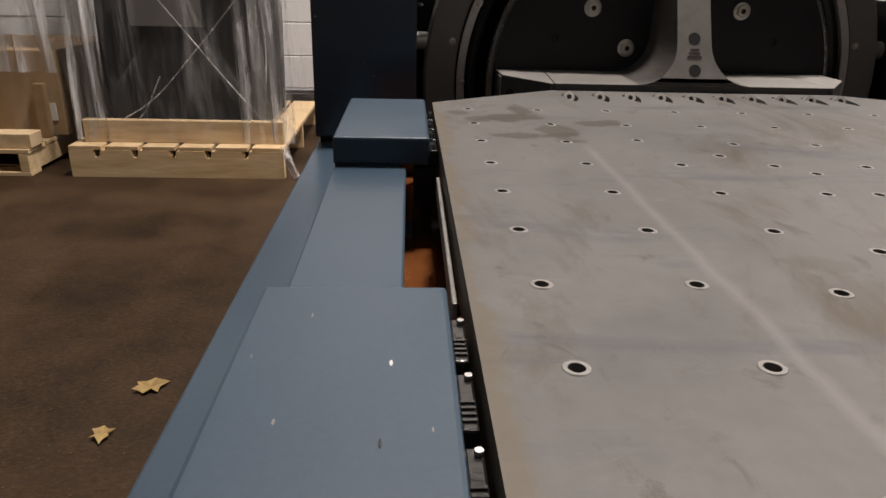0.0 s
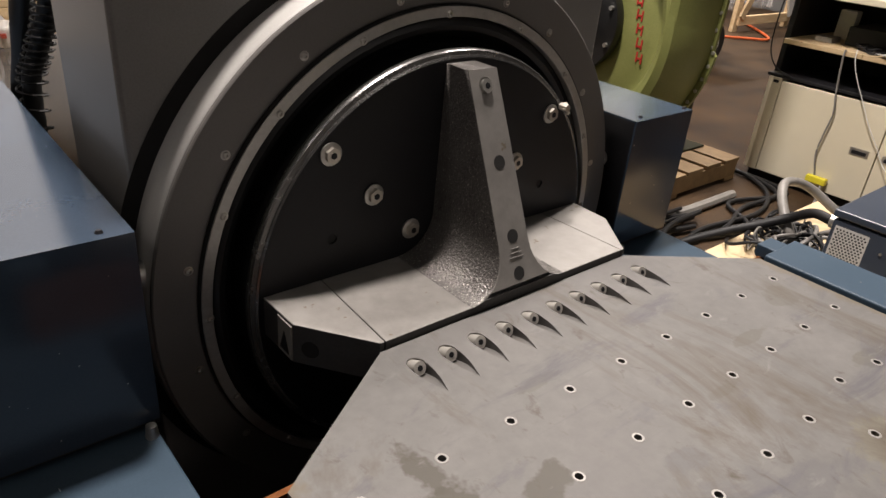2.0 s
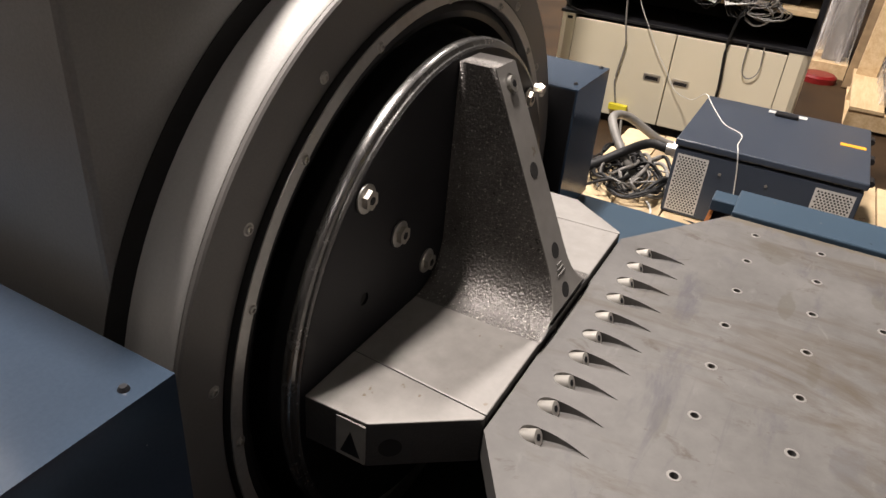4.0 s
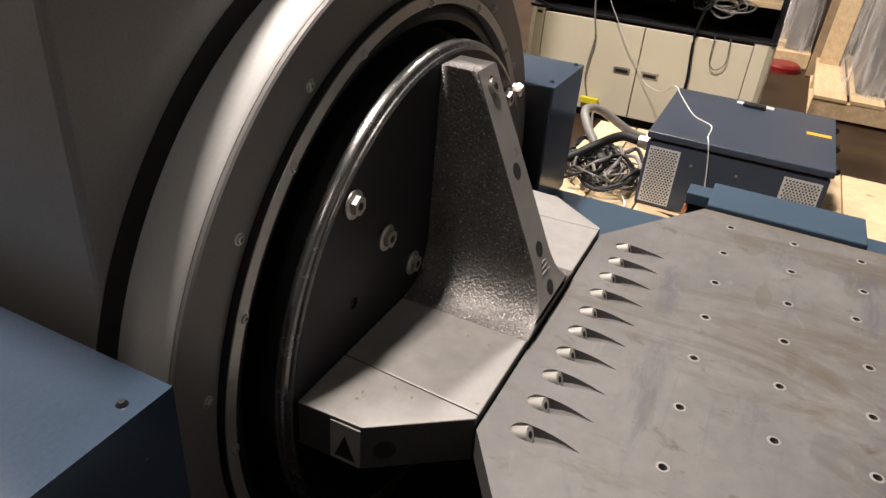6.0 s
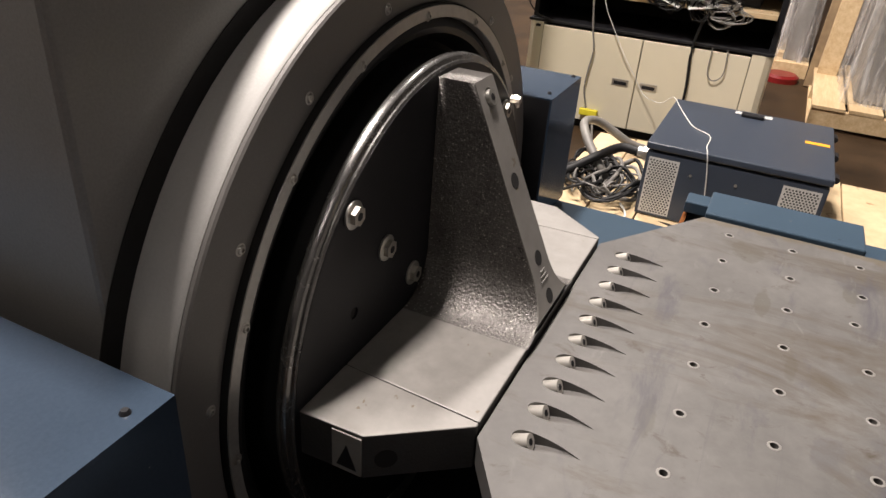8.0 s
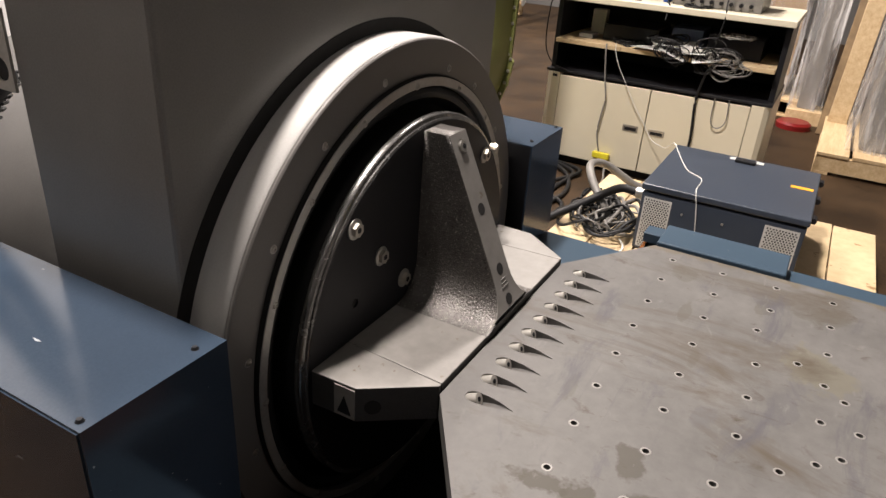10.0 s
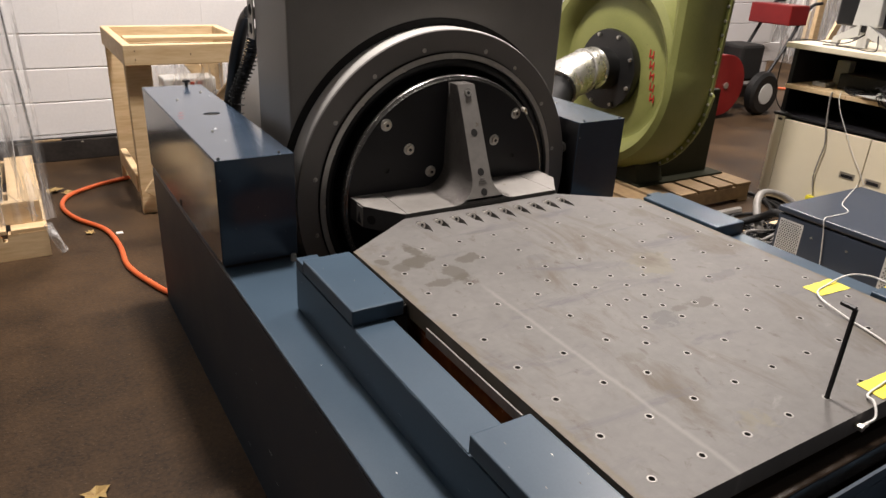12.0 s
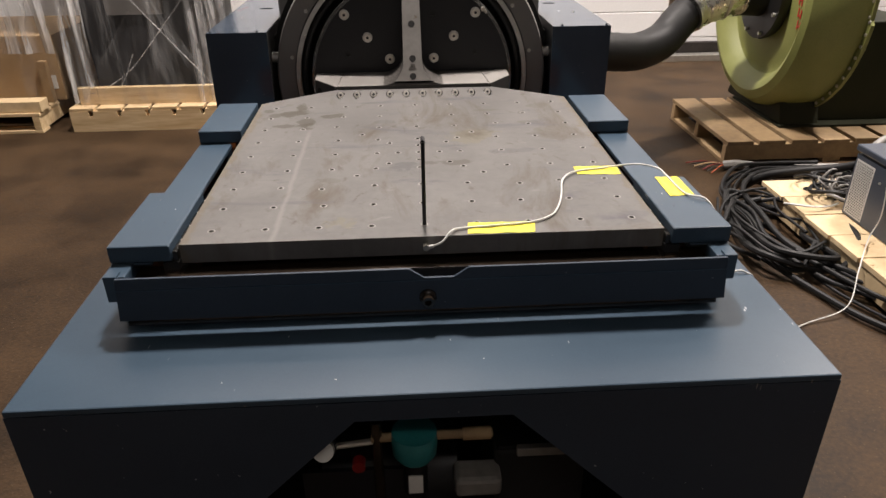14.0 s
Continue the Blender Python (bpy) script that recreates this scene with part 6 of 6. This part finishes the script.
notch_at = (-1.83, -1.67, -1.51, -1.36, -1.20)
outline = [(-1.945, 0.0), (-1.035, 0.0), (-1.035, 0.118)]
for nx in notch_at[::-1]:
    outline += [(nx + 0.018, 0.118), (nx + 0.012, 0.088), (nx - 0.006, 0.088), (nx - 0.012, 0.118)]
outline += [(-1.945, 0.118)]
part("front_beam", prism(outline, 2.788, 2.83, "y"), PINE, p1, "pine beam with sawn notches")
part("back_beam", box(-1.945, -1.035, 3.93, 3.97, 0.0, 0.118, 0.003), PINE, p1)
part("middle_beam", box(-1.945, -1.035, 3.36, 3.40, 0.0, 0.118, 0.003), PINE, p1)
for k in range(6):
    part("board", box(-1.945 + 0.155 * k, -1.945 + 0.155 * k + 0.137, 2.79, 3.97, 0.1185, 0.136, 0.002), PINE, p1)
part("front_rail", box(-1.90, -1.045, 2.86, 2.90, 0.1365, 0.235, 0.003), PINE, p1, "pine rail across the skid")
mach = thing("wrapped_machine", (-1.49, 3.4, 0.136), "black steel machine shrouded in creased clear film on a skid", "wrapped machine")
part("machine_body", box(-1.72, -1.32, 2.96, 3.80, 0.137, 1.95, 0.01), BLACK, mach)
part("left_panel", prism([(-1.80, 0.137), (-1.66, 0.137), (-1.72, 1.95), (-1.86, 1.95)], 2.94, 3.82, "y"), BLACK, mach, "black slanted side panel")
part("right_panel", prism([(-1.37, 0.137), (-1.19, 0.137), (-1.16, 1.95), (-1.33, 1.95)], 2.935, 3.82, "y"), VOID, mach)
part("upper_panel", box(-1.72, -1.32, 2.945, 2.9595, 0.62, 1.95), RING, mach)
part("film_skin", lumpy(-1.80, -1.06, 2.885, 3.88, 0.13, 2.0, 0.16, 7, 16, 14), WRAP, mach, "creased clear wrapping film", True)
for pts in ([(-1.90, 2.86, 0.16), (-1.62, 2.872, 0.30), (-1.40, 2.876, 0.52), (-1.15, 2.87, 0.80)], [(-1.74, 2.87, 1.0), (-1.50, 2.876, 0.70), (-1.28, 2.874, 0.42), (-1.06, 2.86, 0.16)], [(-1.85, 2.86, 0.20), (-1.66, 2.87, 0.24), (-1.55, 2.872, 0.42)], [(-1.12, 2.87, 0.25), (-1.10, 2.88, 0.6), (-1.16, 2.885, 1.0)]):
    part("film_pleat", hose(pts, 0.0032, 6, 6), WRAPTHICK, mach, "twisted film pleat", True)
part("film_tail", hose([(-1.03, 2.80, 0.14), (-1.015, 2.77, 0.10), (-1.0, 2.78, 0.05), (-0.985, 2.79, 0.012)], 0.018, 8, 4), WRAPTHICK, mach, "loose film tail", True)



def drape(x0a, x1a, x0b, x1b, z0, z1, y, seed, pleats=5):
    """A hanging sheet of film between two uprights, pleated, wider at its foot."""
    r = random.Random(seed)
    ph = r.uniform(0, 6)
    bm = bmesh.new()
    rows = []
    for j in range(15):
        u = j / 14
        a, b = x0a + (x0b - x0a) * u, x1a + (x1b - x1a) * u
        rows.append([bm.verts.new((a + (b - a) * k / 20, y - 0.012 * math.sin(pleats * 6.28 * k / 20 + ph + 2 * u) - 0.008 * math.sin(9 * u + k), z0 + (z1 - z0) * u)) for k in range(21)])
    for a, b in zip(rows, rows[1:]):
        for k in range(20):
            bm.faces.new((a[k], a[k + 1], b[k + 1], b[k]))
    return bm


part("film_sheet", drape(-1.22, -0.985, -1.24, -1.03, 0.14, 1.95, 2.862, 2, 4), WRAPTHICK, mach, "whitish hanging film", True)
part("film_sheet", drape(-1.93, -1.78, -1.84, -1.76, 0.15, 1.95, 2.862, 4, 2), WRAPTHICK, mach, "whitish hanging film", True)
part("film_sheet", drape(-1.92, -1.05, -1.45, -1.40, 0.15, 0.75, 2.856, 6, 4), WRAP, mach, "whitish hanging film", True)
pallet(-3.3, -2.115, 2.785, 3.95, 0.118, "x", PINE, "new pine pallet carrying a film-wrapped brown crate", 7)
cr = thing("wrapped_crate", (-2.5, 3.2, 0.118), "brown wooden crate wrapped in clear film on a pallet", "crate")
part("bearer", box(-2.9, -2.10, 2.80, 2.90, 0.1195, 0.18, 0.003), PLANK, cr, "pale bearer board")
part("crate_body", box(-2.85, -2.06, 3.05, 3.75, 0.1195, 0.50, 0.006), CARTON, cr)
part("post", box(-2.16, -2.115, 3.0, 3.045, 0.1195, 0.36, 0.003), CARTON, cr)
part("label", box(-2.14, -2.09, 3.046, 3.0485, 0.19, 0.27), WHITE, cr, "white paper label")
part("film_skin", lumpy(-2.95, -1.99, 2.94, 3.82, 0.12, 1.9, 0.05, 9), WRAP, cr, "glossy clear film", True)
part("film_sheet", drape(-2.62, -2.0, -2.5, -2.06, 0.42, 1.95, 2.935, 12, 5), WRAPTHICK, cr, "whitish hanging film", True)
single("white_block", box(-2.42, -1.98, 4.02, 4.22, 0.0, 0.20, 0.01), WALL, (-2.2, 4.12, 0), "white painted block by the wall", "block")

# ---------------------------------------------------------------- snow thrower
snow = thing("snow_thrower", (4.9, 3.85, 0), "red walk-behind snow thrower with black tyres and handlebars", "snow thrower")
cheek = [(4.20, 0.06), (4.40, 0.03), (4.58, 0.03)] + [(4.58 + 0.27 * math.cos(radians(a)), 0.30 + 0.27 * math.sin(radians(a))) for a in range(-75, 91, 15)] + [(4.36, 0.57), (4.24, 0.50), (4.21, 0.28)]
for y in (3.56, 4.12):
    part("auger_housing", prism(cheek, y, y + 0.02, "y", bevel=0.004), RED, snow, "red housing cheek")
for k in range(4, 16):
    (xa, za), (xb, zb) = cheek[k - 1], cheek[k]
    part("housing_skin", prism([(xa, za), (xb, zb), (xb - 0.012, zb - 0.012), (xa - 0.012, za - 0.012)], 3.581, 4.119, "y"), RED, snow)
part("auger", rod((4.45, 3.581, 0.27), (4.45, 4.119, 0.27), 0.10, 10), DARKRED, snow)
part("bolt", rod((4.60, 3.5595, 0.30), (4.60, 3.55, 0.30), 0.03, 8), ZINC, snow)
part("chute", hose([(4.62, 3.85, 0.54), (4.62, 3.85, 0.68), (4.60, 3.83, 0.84), (4.52, 3.78, 0.98), (4.42, 3.74, 1.06)], 0.085, 10, 4), BLACK, snow, "black discharge chute", True)
part("engine", box(4.96, 5.30, 3.72, 4.02, 0.28, 0.62, 0.03), VOID, snow, "black engine")
for y in (3.56, 4.10):
    w = part("wheel", lathe([(0.0, -0.03), (0.09, -0.035), (0.10, -0.05), (0.17, -0.055), (0.20, -0.03), (0.20, 0.03), (0.17, 0.055), (0.10, 0.05), (0.0, 0.04)], (5.14, y, 0.20), "y", 28, closed=False), RUBBER, snow, "black treaded tyre", True)
    part("wheel_rim", lathe([(0.0, -0.052), (0.05, -0.058), (0.095, -0.054), (0.098, -0.04), (0.0, -0.036)], (5.14, y, 0.20), "y", 20, closed=False), PLASTIC, w, "pale grey rim", True)
for y in (3.62, 4.02):
    part("handlebar", hose([(5.25, y, 0.35), (5.45, y, 0.62), (5.62, y, 0.88), (5.72, y, 0.98), (5.86, y, 1.0)], 0.016, 8, 5), BLACK, snow, "black handlebar", True)
part("control_panel", box(5.38, 5.66, 3.60, 4.04, 0.80, 0.98, 0.01), RED, snow, "red control panel")

snow.location += Vector((-0.16, 0.06, 0.0))

# ---------------------------------------------------------------- far lumber crate and wrapped goods
lum = thing("lumber_crate", (7.7, 5.0, 0), "tall pine lumber crate frame with clear film hanging in it", "crate")
for x, y in ((7.1, 4.55), (8.3, 4.55), (7.1, 5.4), (8.3, 5.4)):
    beam(lum, (x, y, 0), (x, y, 2.1), 0.10, 0.05, name="post")
for z in (0.12, 1.2, 2.0):
    beam(lum, (7.1, 4.52, z), (8.3, 4.52, z), 0.10, 0.04, name="rail")
beam(lum, (7.12, 4.50, 0.15), (8.2, 4.50, 1.9), 0.10, 0.03, name="diagonal")
beam(lum, (8.25, 4.48, 0.15), (7.2, 4.48, 1.9), 0.10, 0.03, WHITE, name="diagonal")
part("film_skin", lumpy(7.25, 8.15, 4.7, 5.3, 0.2, 1.5, 0.05, 13), WRAPTHICK, lum, "hanging clear film", True)
pallet(3.62, 4.85, -0.75, 0.57, 0.135, "x", PINE, "new pine pallet with a film-wrapped machine", 7)
wm = thing("wrapped_machine", (4.2, -0.1, 0.135), "grey machine wrapped tightly in clear stretch film", "wrapped machine")
part("machine_body", box(3.80, 4.62, -0.62, 0.36, 0.137, 0.98, 0.02), CONDUIT, wm)
part("film_skin", lumpy(3.76, 4.68, -0.67, 0.42, 0.137, 1.05, 0.02, 17), WRAPTHICK, wm, "tight stretch film", True)
lp = thing("leaning_lumber", (4.2, 0.55, 0), "pine boards leaning beside the wrapped machine", "lumber")
beam(lp, (4.45, 0.50, 0.0), (4.62, 0.46, 1.5), 0.12, 0.04, name="board", face="x")
beam(lp, (4.60, 0.56, 0.0), (4.92, 0.52, 1.3), 0.09, 0.04, OLDWOOD, name="board", face="x")
pallet(4.95, 6.1, 0.78, 1.9, 0.13, "y", PINE, "new pine pallet carrying film-wrapped goods", 6)
wg = thing("wrapped_goods", (5.5, 1.3, 0.13), "boxed goods wrapped in clear stretch film", "wrapped goods")
part("carton", box(5.1, 6.0, 0.9, 1.8, 0.132, 1.2, 0.01), CARTON, wg)
part("film_skin", lumpy(5.05, 6.05, 0.85, 1.85, 0.132, 1.25, 0.02, 19), WRAPTHICK, wg, "stretch film", True)
wu = thing("wrapped_goods", (4.9, 0.74, 0), "grey upright part wrapped in clear film on a short skid", "wrapped goods")
part("skid_block", box(4.80, 5.10, 0.60, 0.84, 0.0, 0.10, 0.003), PINE, wu)
part("upright_part", box(4.88, 5.02, 0.66, 0.78, 0.1005, 1.15, 0.01), CONDUIT, wu, "grey upright part")
part("film_skin", lumpy(4.84, 5.06, 0.62, 0.83, 0.101, 1.22, 0.06, 23), WRAPTHICK, wu, "loose clear film", True)
rd = thing("red_cap", (4.66, 0.76, 0), "flat red plastic cap lying on the floor", "cap")
part("cap", lathe([(0.0, 0.05), (0.10, 0.05), (0.12, 0.035), (0.12, 0.0), (0.0, 0.0)], (4.66, 0.76, 0), "z", 24, closed=False), RED, rd, "", True)
single("yellow_drum", lathe([(0, 0), (0.14, 0), (0.15, 0.02), (0.15, 0.34), (0.12, 0.40), (0, 0.40)], (2.75, 3.95, 0.0), "z", 28, closed=False), surface("cream_plastic", (0.5, 0.42, 0.2), (0.6, 0.5, 0.27)), (2.75, 3.95, 0), "cream plastic drum by the wall", "drum", smooth=True)
single("steel_channel", box(1.0, 3.4, 4.16, 4.25, 0.0, 0.05, 0.004), ZINC, (2.2, 4.2, 0), "grey steel channel lying along the wall", "channel")

# ---------------------------------------------------------------- wall blocks
blk = None
for row in range(8):
    for col in range(22):
        x = -3.0 + 0.4064 * (col + 0.5 * (row % 2))
        z = 0.155 + 0.1985 * row
        if blk is None:
            blk = part("block", prism([(YW1 - 0.001, z + 0.006), (YW1 + 0.002, z + 0.0025), (YW1 + 0.0075, z + 0.0025), (YW1 + 0.0075, z + 0.196), (YW1 + 0.002, z + 0.196), (YW1 - 0.001, z + 0.1925)], x + 0.0002, x + 0.4062, "x"), WALL, wall_north)
            bx, bz = x, z
        else:
            shared("block", blk, wall_north, (x - bx, 0, z - bz))
part("upper_facing", box(XW0, 6.0, YW1 - 0.001, YW1 + 0.0055, 1.75, CEIL), WALL, wall_north)
part("lower_facing", box(XW0, 6.0, YW1 - 0.001, YW1 + 0.0055, 0.0, 0.152), WALL, wall_north)
part("side_facing", box(XW0, -3.0, YW1 - 0.001, YW1 + 0.0055, 0.152, 1.75), WALL, wall_north)
